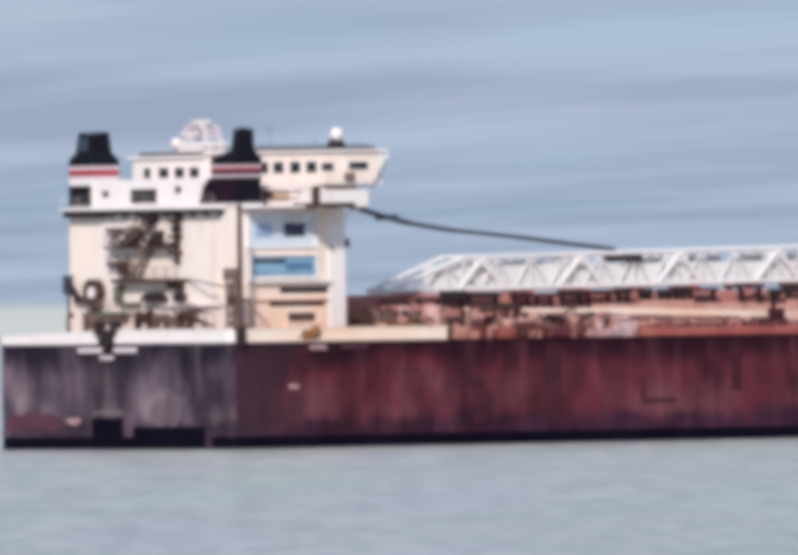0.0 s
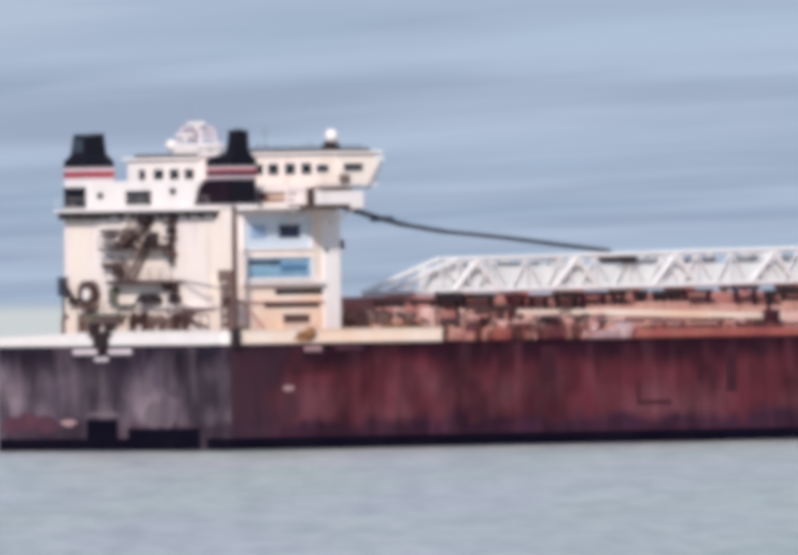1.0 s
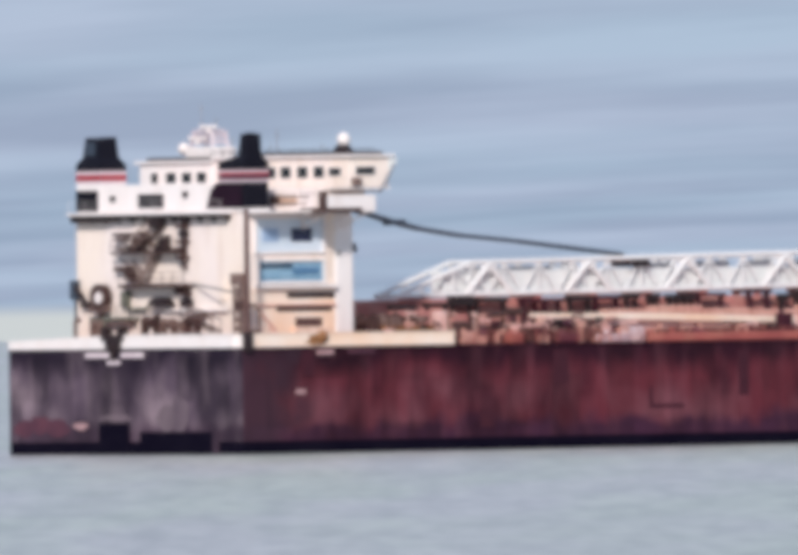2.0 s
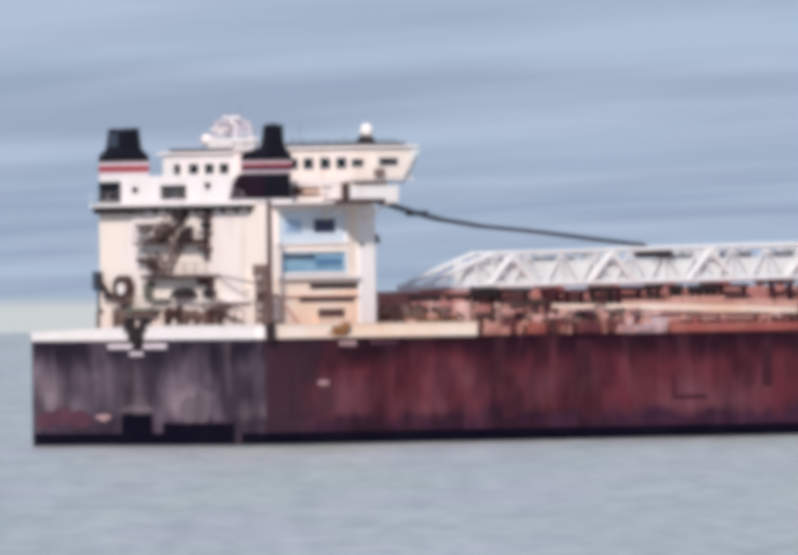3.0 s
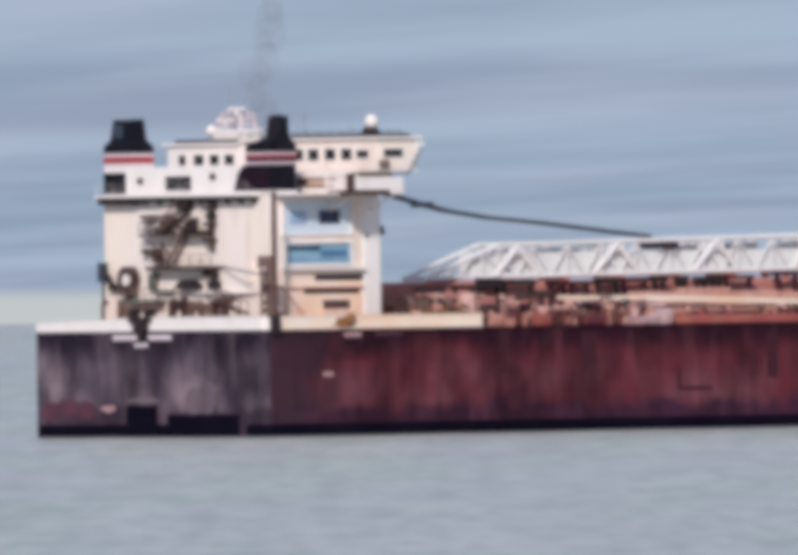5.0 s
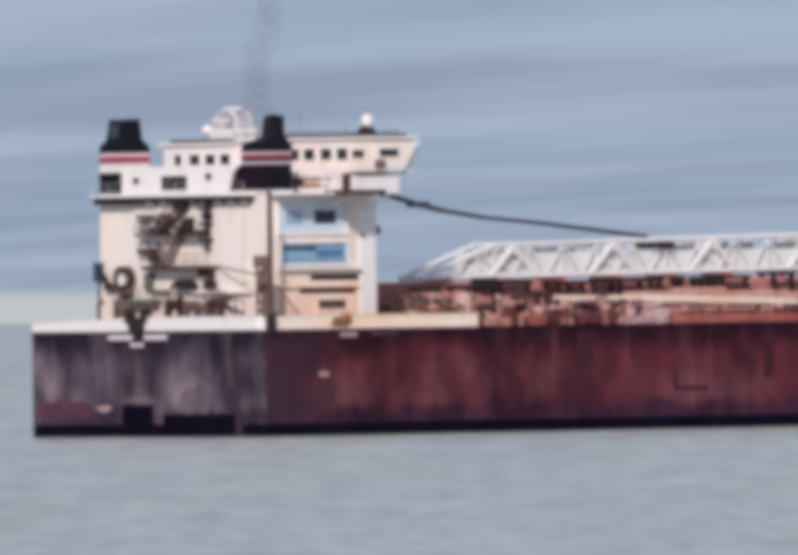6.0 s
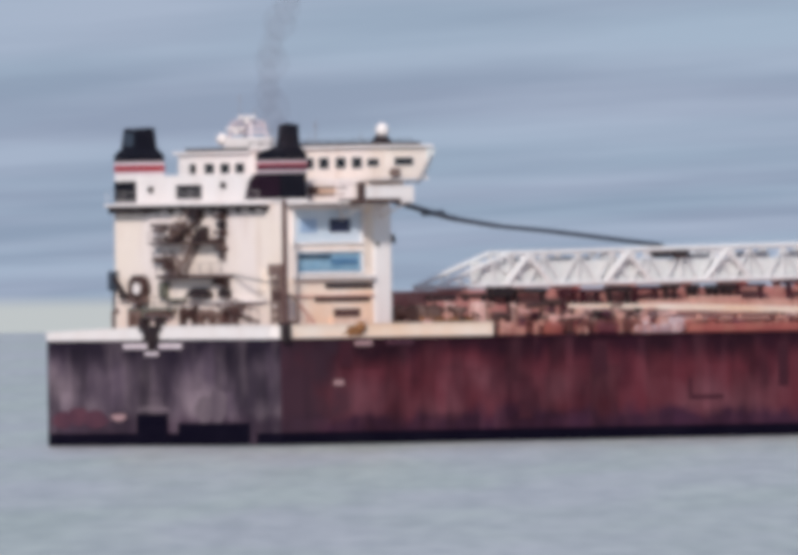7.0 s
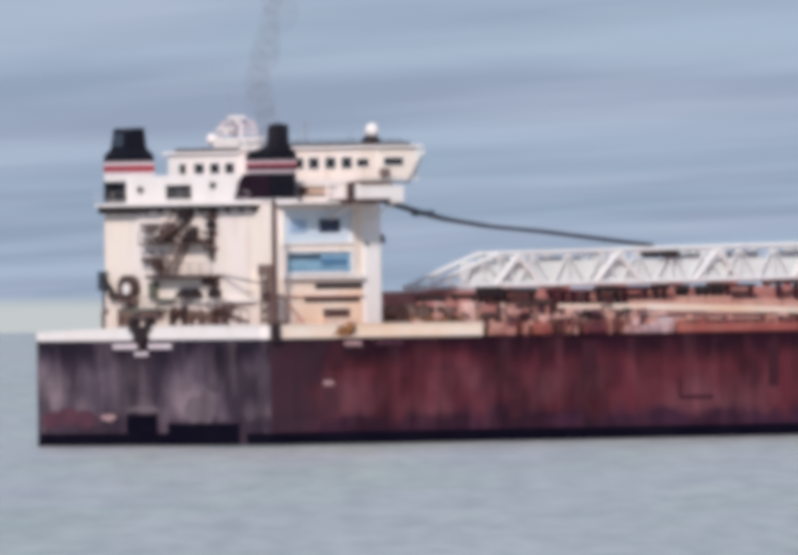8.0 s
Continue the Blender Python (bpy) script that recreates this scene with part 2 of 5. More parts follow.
M_TAUPE = material("taupe_painted_steel", (0.21, 0.135, 0.115), (0.13, 0.075, 0.068), 0.6, 0, 0.6, (1, 1, 1), 0.8, 0.15, 0.1)
M_UMBER = material("umber_painted_steel", (0.085, 0.046, 0.042), (0.05, 0.026, 0.025), 0.6, 0, 0.6, (1, 1, 1), 0.8, 0.15, 0.1, spec=0.2)
M_OLIVE = material("grey_green_painted_steel", (0.13, 0.135, 0.105), (0.09, 0.085, 0.07), 0.6, 0, 0.6, (1, 1, 1), 0.8, 0.15, 0.1)
M_GREY = material("weathered_grey_paint", (0.30, 0.31, 0.34), (0.22, 0.22, 0.26), 0.55, 0, 0.6, (1, 1, 1), 0.8, 0.1, 0.1)
M_RUSTY = material("rusty_orange_paint", (0.30, 0.13, 0.04), (0.18, 0.07, 0.03), 0.65, 0, 0.8, (1, 1, 1), 0.8, 0.15, 0.15)


def smoke_material():
    m = bpy.data.materials.new("thin_exhaust_smoke")
    m.use_nodes = True
    n, l = m.node_tree.nodes, m.node_tree.links
    n.clear()
    out, mx, tr, df = (n.new("ShaderNode" + k) for k in ("OutputMaterial", "MixShader", "BsdfTransparent", "BsdfDiffuse"))
    df.inputs[0].default_value = (0.17, 0.13, 0.15, 1)
    mx.inputs[0].default_value = 0.04
    l.new(tr.outputs[0], mx.inputs[1])
    l.new(df.outputs[0], mx.inputs[2])
    l.new(mx.outputs[0], out.inputs[0])
    return m


def water_material():
    m = bpy.data.materials.new("lake_water")
    m.use_nodes = True
    n, l = m.node_tree.nodes, m.node_tree.links
    b = n["Principled BSDF"]
    b.inputs["Roughness"].default_value, b.inputs["IOR"].default_value = 0.3, 1.33
    b.inputs["Specular IOR Level"].default_value = 0.25
    tc = n.new("ShaderNodeTexCoord")

    def nz(freq, st, detail):
        mp, x = n.new("ShaderNodeMapping"), n.new("ShaderNodeTexNoise")
        mp.inputs["Scale"].default_value = st
        x.inputs["Scale"].default_value, x.inputs["Detail"].default_value = freq, detail
        l.new(tc.outputs["Object"], mp.inputs[0])
        l.new(mp.outputs[0], x.inputs[0])
        return x.outputs[0]

    patches = nz(0.13, (1.0, 0.13, 1), 9)
    patches.node.inputs["Roughness"].default_value = 0.66
    ramp = n.new("ShaderNodeValToRGB")
    ramp.color_ramp.elements[0].position, ramp.color_ramp.elements[1].position = 0.39, 0.61
    ramp.color_ramp.elements[0].color, ramp.color_ramp.elements[1].color = (0.366, 0.374, 0.352, 1), (0.526, 0.53, 0.49, 1)
    dashes = nz(0.55, (1.0, 0.07, 1), 4)
    both = n.new("ShaderNodeMix")
    both.inputs[0].default_value = 0.5
    l.new(patches, both.inputs[2])
    l.new(dashes, both.inputs[3])
    l.new(both.outputs[0], ramp.inputs[0])
    # broad drifts of greener and greyer water
    tone, tint = n.new("ShaderNodeValToRGB"), n.new("ShaderNodeMixRGB")
    tone.color_ramp.elements[0].position, tone.color_ramp.elements[1].position = 0.38, 0.62
    tone.color_ramp.elements[0].color, tone.color_ramp.elements[1].color = (0.96, 1.0, 0.96, 1), (1.02, 0.985, 1.06, 1)
    tint.blend_type = "MULTIPLY"
    tint.inputs[0].default_value = 1.0
    l.new(nz(0.05, (1.0, 0.1, 1), 3), tone.inputs[0])
    l.new(ramp.outputs[0], tint.inputs[1])
    l.new(tone.outputs[0], tint.inputs[2])
    l.new(tint.outputs[0], b.inputs["Base Color"])
    b1, b2 = n.new("ShaderNodeBump"), n.new("ShaderNodeBump")
    b1.inputs["Strength"].default_value, b1.inputs["Distance"].default_value = 0.8, 1.2
    b2.inputs["Strength"].default_value, b2.inputs["Distance"].default_value = 0.6, 0.15
    l.new(nz(0.12, (1, 0.7, 1), 3), b1.inputs["Height"])
    l.new(nz(1.1, (1, 0.8, 1), 3), b2.inputs["Height"])
    l.new(b1.outputs[0], b2.inputs["Normal"])
    l.new(b2.outputs[0], b.inputs["Normal"])
    return m


M_SMOKE, M_WATER = smoke_material(), water_material()


# ---- mesh tools; ship coordinates: f forward of the transom, s to starboard, z above the water ----
def P(f, s, z):
    return Vector((f, -s, z))


def part(name, bm, mat, parent, label=""):
    me = bpy.data.meshes.new(name)
    bmesh.ops.recalc_face_normals(bm, faces=bm.faces)
    bm.to_mesh(me)
    bm.free()
    me.materials.append(mat)
    ob = new(name, me)
    ob.parent = parent
    if label:
        tagged(ob, label)
    return ob


def add_box(bm, f0, f1, s0, s1, z0, z1, bevel=0.0):
    vs = [bm.verts.new(P(f, s, z)) for f in (f0, f1) for s in (s0, s1) for z in (z0, z1)]
    fs = [bm.faces.new([vs[i] for i in q]) for q in ((0, 1, 3, 2), (4, 6, 7, 5), (0, 4, 5, 1), (2, 3, 7, 6), (0, 2, 6, 4), (1, 5, 7, 3))]
    if bevel:
        es = list({e for f in fs for e in f.edges})
        bmesh.ops.bevel(bm, geom=es, offset=bevel, segments=2, affect="EDGES", profile=0.5)


def box(*a, bevel=0.0):
    bm = bmesh.new()
    add_box(bm, *a, bevel=bevel)
    return bm


def add_tube(bm, a, b, r, n=8, r2=None):
    a, b = Vector(a), Vector(b)
    q = (b - a).to_track_quat("Z", "Y")
    r2 = r if r2 is None else r2
    rings = []
    for p, rr in ((a, r), (b, r2)):
        rings.append([bm.verts.new(p + q @ Vector((rr * math.cos(k * math.tau / n), rr * math.sin(k * math.tau / n), 0))) for k in range(n)])
    for k in range(n):
        bm.faces.new((rings[0][k], rings[0][(k + 1) % n], rings[1][(k + 1) % n], rings[1][k]))
    bm.faces.new(rings[0][::-1])
    bm.faces.new(rings[1])


def tube(a, b, r, n=8, r2=None):
    bm = bmesh.new()
    add_tube(bm, a, b, r, n, r2)
    return bm


def add_prism(bm, outline, s0, s1):
    """An outline of (f, z) drawn out from s0 to s1."""
    a, b = ([bm.verts.new(P(f, s, z)) for f, z in outline] for s in (s0, s1))
    bm.faces.new(a)
    bm.faces.new(b[::-1])
    for k in range(len(a)):
        j = (k + 1) % len(a)
        bm.faces.new((a[k], a[j], b[j], b[k]))


def add_slab(bm, outline, f0, f1):
    """An outline of (s, z) drawn out from f0 to f1."""
    a, b = ([bm.verts.new(P(f, s, z)) for s, z in outline] for f in (f0, f1))
    bm.faces.new(a)
    bm.faces.new(b[::-1])
    for k in range(len(a)):
        j = (k + 1) % len(a)
        bm.faces.new((a[k], a[j], b[j], b[k]))


def slab(outline, f0, f1):
    bm = bmesh.new()
    add_slab(bm, outline, f0, f1)
    return bm


def add_ball(bm, c, r, squash=1.0, seg=12):
    got = bmesh.ops.create_uvsphere(bm, u_segments=seg, v_segments=seg // 2 + 2, radius=r)
    for v in got["verts"]:
        v.co = Vector((v.co.x, v.co.y, v.co.z * squash)) + c


def add_rail(bm, pts, height=1.05, r=0.035, every=2.0, bars=3):
    """A steel guard rail along points on a deck."""
    up = Vector((0, 0, 1))
    for a, b in zip(pts, pts[1:]):
        for k in range(1, bars + 1):
            add_tube(bm, a + up * height * k / bars, b + up * height * k / bars, r, 5)
        n = max(1, round((b - a).length / every))
        for k in range(n + 1):
            p = a.lerp(b, k / n)
            add_tube(bm, p, p + up * height, r * 1.2, 5)


# ---- water ----
LEVEL = -0.38           # the lake's surface below the ship's load mark


def build_water():
    bm = bmesh.new()
    vs = [bm.verts.new(v) for v in ((-9000, -3000, LEVEL), (9000, -3000, LEVEL), (9000, 15000, LEVEL), (-9000, 15000, LEVEL))]
    bm.faces.new(vs)
    me = bpy.data.meshes.new("water")
    bm.to_mesh(me)
    bm.free()
    me.materials.append(M_WATER)
    tagged(new("water", me), "grey-green lake water with low ripples", "water", kind="structure")


build_water()
ship = tagged(new("freighter"), "long red lake freighter with cream deckhouse at its stern", "ship")
HOME = Vector((-22.5, 2000.0, 0.0))
HEADING = 40.0


# ---- hull ----
BEAM, LENGTH, DECK, STERN = 16.0, 305.0, 8.9, 0.55


def hull_outline(half, length, corner=0.9, n=5, bow=26.0):
    """The half-breadth outline seen from above, from the transom's middle round the starboard side to the stem."""
    pts = [(0.0, 0.0), (0.0, half - corner)]
    for k in range(1, n + 1):
        a = k / n * math.pi / 2
        pts.append((corner - corner * math.cos(a), half - corner + corner * math.sin(a)))
    for k in range(9):
        u = k / 8
        pts.append((length - bow + bow * u, half * math.sqrt(max(0.0, 1 - u * u))))
    return [(f - STERN if f < 1 else f, s) for f, s in pts]


def skin(bm, outline, z0, z1, keep):
    """Vertical plating along those stretches of the outline that keep(f) takes, on both sides."""
    for side in (1, -1):
        for (f0, s0), (f1, s1) in zip(outline, outline[1:]):
            if keep((f0 + f1) / 2):
                bm.faces.new([bm.verts.new(P(f, s * side, z)) for f, s, z in ((f0, s0, z0), (f1, s1, z0), (f1, s1, z1), (f0, s0, z1))])
    bmesh.ops.remove_doubles(bm, verts=bm.verts, dist=1e-4)


def build_hull():
    line = hull_outline(BEAM, LENGTH)
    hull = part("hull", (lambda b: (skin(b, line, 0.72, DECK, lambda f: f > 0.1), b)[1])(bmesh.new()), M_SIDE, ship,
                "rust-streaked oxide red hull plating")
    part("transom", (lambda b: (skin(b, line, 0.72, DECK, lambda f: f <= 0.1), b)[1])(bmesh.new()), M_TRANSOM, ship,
         "flat stern plating, its colour greyed for the sky's reflection")
    part("bottom_paint", (lambda b: (skin(b, hull_outline(BEAM + 0.004, LENGTH), -2.0, 0.72, lambda f: True), b)[1])(bmesh.new()), M_BOOT, ship,
         "black paint above the waterline")
    bm = bmesh.new()
    ring = line + [(f, -s) for f, s in line[::-1] if s > 1e-6]
    bm.faces.new([bm.verts.new(P(f, s, DECK - 0.02)) for f, s in ring])
    part("deck", bm, M_DECK, ship, "red oxide painted weather deck")
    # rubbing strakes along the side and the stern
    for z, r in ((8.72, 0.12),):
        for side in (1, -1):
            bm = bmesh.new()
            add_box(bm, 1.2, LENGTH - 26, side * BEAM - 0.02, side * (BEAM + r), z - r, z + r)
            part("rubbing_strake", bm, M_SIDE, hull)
    # stern bulwark: a white plate wall round the poop
    bul = hull_outline(BEAM - 0.04, LENGTH)
    bul = [p for p in bul if p[0] < 1.0] + [(24.2, BEAM - 0.04)]
    bm = bmesh.new()
    skin(bm, bul, DECK - 0.05, DECK + 1.1, lambda f: f < 0.6)
    for v in bm.verts:
        if v.co.z > DECK + 0.5 and v.co.y > 1.0:
            v.co.z -= 0.5       # the bulwark falls away to the port corner
    bmesh.ops.solidify(bm, geom=bm.faces, thickness=0.1)
    bulwark = part("bulwark", bm, M_WHITE, ship, "white painted stern bulwark")
    for side in (1, -1):
        part("side_bulwark", box(0.4, 24.2, side * (BEAM - 0.14), side * (BEAM - 0.04), DECK - 0.05, DECK + (1.1 if side > 0 else 0.6)), M_PEACH, bulwark, "peach-cream side bulwark")
    for side in (1, -1):
        bm = bmesh.new()
        top = DECK + (1.1 if side > 0 else 0.6)
        add_box(bm, 0.4, 24.2, side * (BEAM - 0.22), side * (BEAM + 0.06), top, top + 0.1, 0.03)
        part("cap_rail", bm, M_PEACH, bulwark)
    bm = bmesh.new()
    add_slab(bm, ((-BEAM + 0.5, DECK + 0.6), (0, DECK + 1.1), (BEAM - 0.5, DECK + 1.1), (BEAM - 0.5, DECK + 1.2), (0, DECK + 1.2), (-BEAM + 0.5, DECK + 0.7)),
             -STERN - 0.06, 0.22 - STERN)
    part("cap_rail", bm, M_WHITE, bulwark)


build_hull()


# ---- deckhouse ----
H0, H1, HW = 4.1, 16.1, 11.6      # aft face, fore face, half-width
POOP, UPPER, ROOF1 = DECK, 20.55, 23.2


def wall_window(parent, f, s, z, w, h, facing, mat=None, frame_mat=None, name="window"):
    """A framed pane on a wall that faces aft ('a') or to starboard ('s')."""
    t = 0.07
    fr, pn = bmesh.new(), bmesh.new()
    for u0, u1, v0, v1 in ((-w / 2 - t, w / 2 + t, h / 2, h / 2 + t), (-w / 2 - t, w / 2 + t, -h / 2 - t, -h / 2),
                           (-w / 2 - t, -w / 2, -h / 2, h / 2), (w / 2, w / 2 + t, -h / 2, h / 2)):
        if facing == "a":
            add_box(fr, f - 0.09, f + 0.02, s + u0, s + u1, z + v0, z + v1)
        else:
            add_box(fr, f + u0, f + u1, s - 0.02, s + 0.09, z + v0, z + v1)
    if facing == "a":
        add_box(pn, f - 0.035, f + 0.03, s - w / 2, s + w / 2, z - h / 2, z + h / 2)
    else:
        add_box(pn, f - w / 2, f + w / 2, s - 0.03, s + 0.035, z - h / 2, z + h / 2)
    win = part(name, fr, frame_mat or M_WHITE, parent)
    part("pane", pn, mat or M_GLASS, win, "dark window glass" if mat is None else "")
    return win


def build_deckhouse():
    house = part("deckhouse", box(H0, H1, -HW, HW, POOP - 0.02, UPPER, bevel=0.12), M_CREAM, ship, "cream-white painted steel deckhouse")
    # deck that overhangs the aft face, on brackets
    part("upper_deck", box(H0 - 1.3, H1 + 0.6, -HW + 0.3, HW - 1.6, UPPER, UPPER + 0.22, bevel=0.04), M_WHITE, ship)
    part("upper_deck", box(H0 + 0.1, H1 + 0.6, HW - 1.596, HW + 2.6, UPPER, UPPER + 0.2, bevel=0.04), M_WHITE, ship)
    for k in range(12):
        s = -HW + 0.5 + k * (2 * HW - 2.6) / 11
        bm = bmesh.new()
        add_prism(bm, ((H0 - 1.2, UPPER - 0.01), (H0 + 0.01, UPPER - 0.01), (H0 + 0.01, UPPER - 0.75)), s - 0.06, s + 0.06)
        part("bracket", bm, M_DARK, house)
    # dark boxes that stand for the overhang's shade on the aft wall
    bm = bmesh.new()
    for s0, s1, drop in ((-HW + 0.35, -6.2, 0.62), (-6.0, -2.9, 0.42), (-2.6, -0.6, 0.3), (-0.4, 0.9, 1.05), (1.1, 3.0, 0.4), (3.1, 4.2, 0.6), (4.4, HW - 1.7, 0.36)):
        add_box(bm, H0 - 0.9, H0 + 0.01, s0, s1, UPPER - drop, UPPER - 0.01)
    part("cable_tray", bm, M_DARK, house, "dark strip for the shade under the overhanging deck")
    # machinery casing between the funnels
    casing = part("casing", box(H0 + 0.1, 9.5, -HW + 0.05, 8.1, UPPER + 0.21, ROOF1, bevel=0.08), M_WHITE, ship, "white casing between the funnels")
    wall_window(casing, H0 + 0.1, -1.2, 21.75, 3.6, 1.25, "a", name="louvre")
    for k in range(6):
        part("louvre_slat", box(H0 - 0.02, H0 + 0.1, -2.95, 0.55, 21.22 + k * 0.2, 21.29 + k * 0.2), M_DARK, casing)
    for s, z in ((-6.4, 22.0), (3.6, 22.3)):
        bm = bmesh.new()
        add_box(bm, H0 - 0.22, H0 + 0.12, s - 0.22, s + 0.22, z - 0.25, z + 0.25, 0.04)
        add_tube(bm, P(H0 - 0.3, s, z), P(H0 - 0.18, s, z), 0.16, 10)
        part("floodlight", bm, M_DARK, casing, "small dark floodlight")
    bm = bmesh.new()
    add_box(bm, H0 - 0.06, H0 + 0.12, -HW + 0.15, -8.5, 20.95, 22.75, 0.03)
    part("vent_opening", bm, M_BLACK, casing, "black louvred air intake")
    for k in range(7):
        part("louvre_slat", box(H0 - 0.12, H0 - 0.03, -HW + 0.22, -8.57, 21.05 + k * 0.24, 21.14 + k * 0.24), M_BLACK, casing)
    bm = bmesh.new()
    add_rail(bm, [P(H0 - 1.2, -HW + 0.4, UPPER + 0.22), P(H0 - 1.2, HW - 1.8, UPPER + 0.22)], 1.0, 0.014, 2.4, 2)
    part("guard_rail", bm, M_WHITE, ship)

    # starboard side: galleries with blue panels
    for z0, z1, f0, f1 in ((17.2, 20.0, 5.3, 12.9), (14.6, 16.35, 5.6, 12.9)):
        fr = bmesh.new()
        t = 0.18
        for a in ((f0 - t, f1 + t, z1, z1 + t), (f0 - t, f1 + t, z0 - t, z0), (f0 - t, f0, z0, z1), (f1, f1 + t, z0, z1)):
            add_box(fr, a[0], a[1], HW - 0.02, HW + 0.22, a[2], a[3])
        part("gallery_frame", fr, M_WHITE, house)
    part("gallery_panel", box(5.3, 12.9, HW - 0.03, HW + 0.03, 17.2, 20.0), M_SKYWASH, house, "pale blue-white gallery back wall")
    lower = part("gallery_panel", box(5.6, 12.9, HW - 0.03, HW + 0.03, 14.6, 16.35), M_BLUE, house, "blue gallery panel")
    for f0, f1, m in ((6.05, 7.9, M_STEELBLUE), (9.35, 11.7, M_NAVY)):
        bm = bmesh.new()
        add_box(bm, f0, f1, HW + 0.02, HW + 0.1, 18.05, 19.22, 0.03)
        part("pane", bm, m, house)
    for f in (8.0, 10.4):
        part("mullion", box(f - 0.05, f + 0.05, HW + 0.02, HW + 0.12, 14.6, 16.35), M_BLUE, lower)
    part("rail", box(5.7, 9.4, HW + 0.02, HW + 0.14, 15.8, 16.1), M_STEEL, lower, "dark steel-blue rail")
    part("rail", box(9.5, 12.4, HW + 0.02, HW + 0.14, 15.3, 15.75), M_DEEP, lower)
    part("rail", box(5.6, 12.9, HW + 0.02, HW + 0.12, 14.95, 15.05), M_BLUE, lower)
    bm = bmesh.new()
    add_tube(bm, P(14.6, HW + 0.1, 17.0), P(14.6, HW + 0.35, 17.0), 0.16, 10)
    part("wall_light", bm, M_OLIVE, house, "small grey-green wall light")
    # lower storey with dark slots; the deck's orange reflection is in its colour
    part("lower_wall", box(H0 + 0.4, 14.2, HW - 0.01, HW + 0.05, POOP, 14.0), M_PEACH, house, "peach-cream lower wall, coloured for the light off the deck")
    for f0, f1, z0, z1, m in ((8.8, 14.2, 13.12, 13.62, M_DARK), (7.6, 13.8, 11.98, 12.4, M_UMBER), (9.7, 12.7, 10.65, 11.4, M_BROWN)):
        part("slot", box(f0, f1, HW + 0.02, HW + 0.12, z0, z1, bevel=0.02), m, house, "dark recessed side opening")
    part("ledge", box(5.0, 14.2, HW - 0.02, HW + 0.6, 14.02, 14.3, bevel=0.03), M_WHITE, house)
    part("ledge", box(5.4, 14.2, HW - 0.02, HW + 0.3, 12.45, 12.6, bevel=0.03), M_ORANGE, house)
    part("side_locker", box(9.3, 13.2, HW + 0.05, HW + 0.5, POOP, 10.6, bevel=0.05), M_BUFF, house)
    # front corner tower, plain white, with a lamp
    part("corner_tower", box(14.24, H1 + 0.3, HW - 2.0, HW + 0.12, POOP, UPPER - 0.01, bevel=0.25), M_WHITE, ship, "plain white corner trunk")
    bm = bmesh.new()
    add_tube(bm, P(H1 + 0.2, HW - 0.3, 17.5), P(H1 + 0.7, HW - 0.3, 17.5), 0.1)
    add_tube(bm, P(H1 + 0.5, HW - 0.3, 17.85), P(H1 + 0.5, HW - 0.3, 17.05), 0.3, 12, 0.44)
    part("deck_lamp", bm, M_DARK, ship, "dark deck floodlight on a short arm")
    return house


house = build_deckhouse()


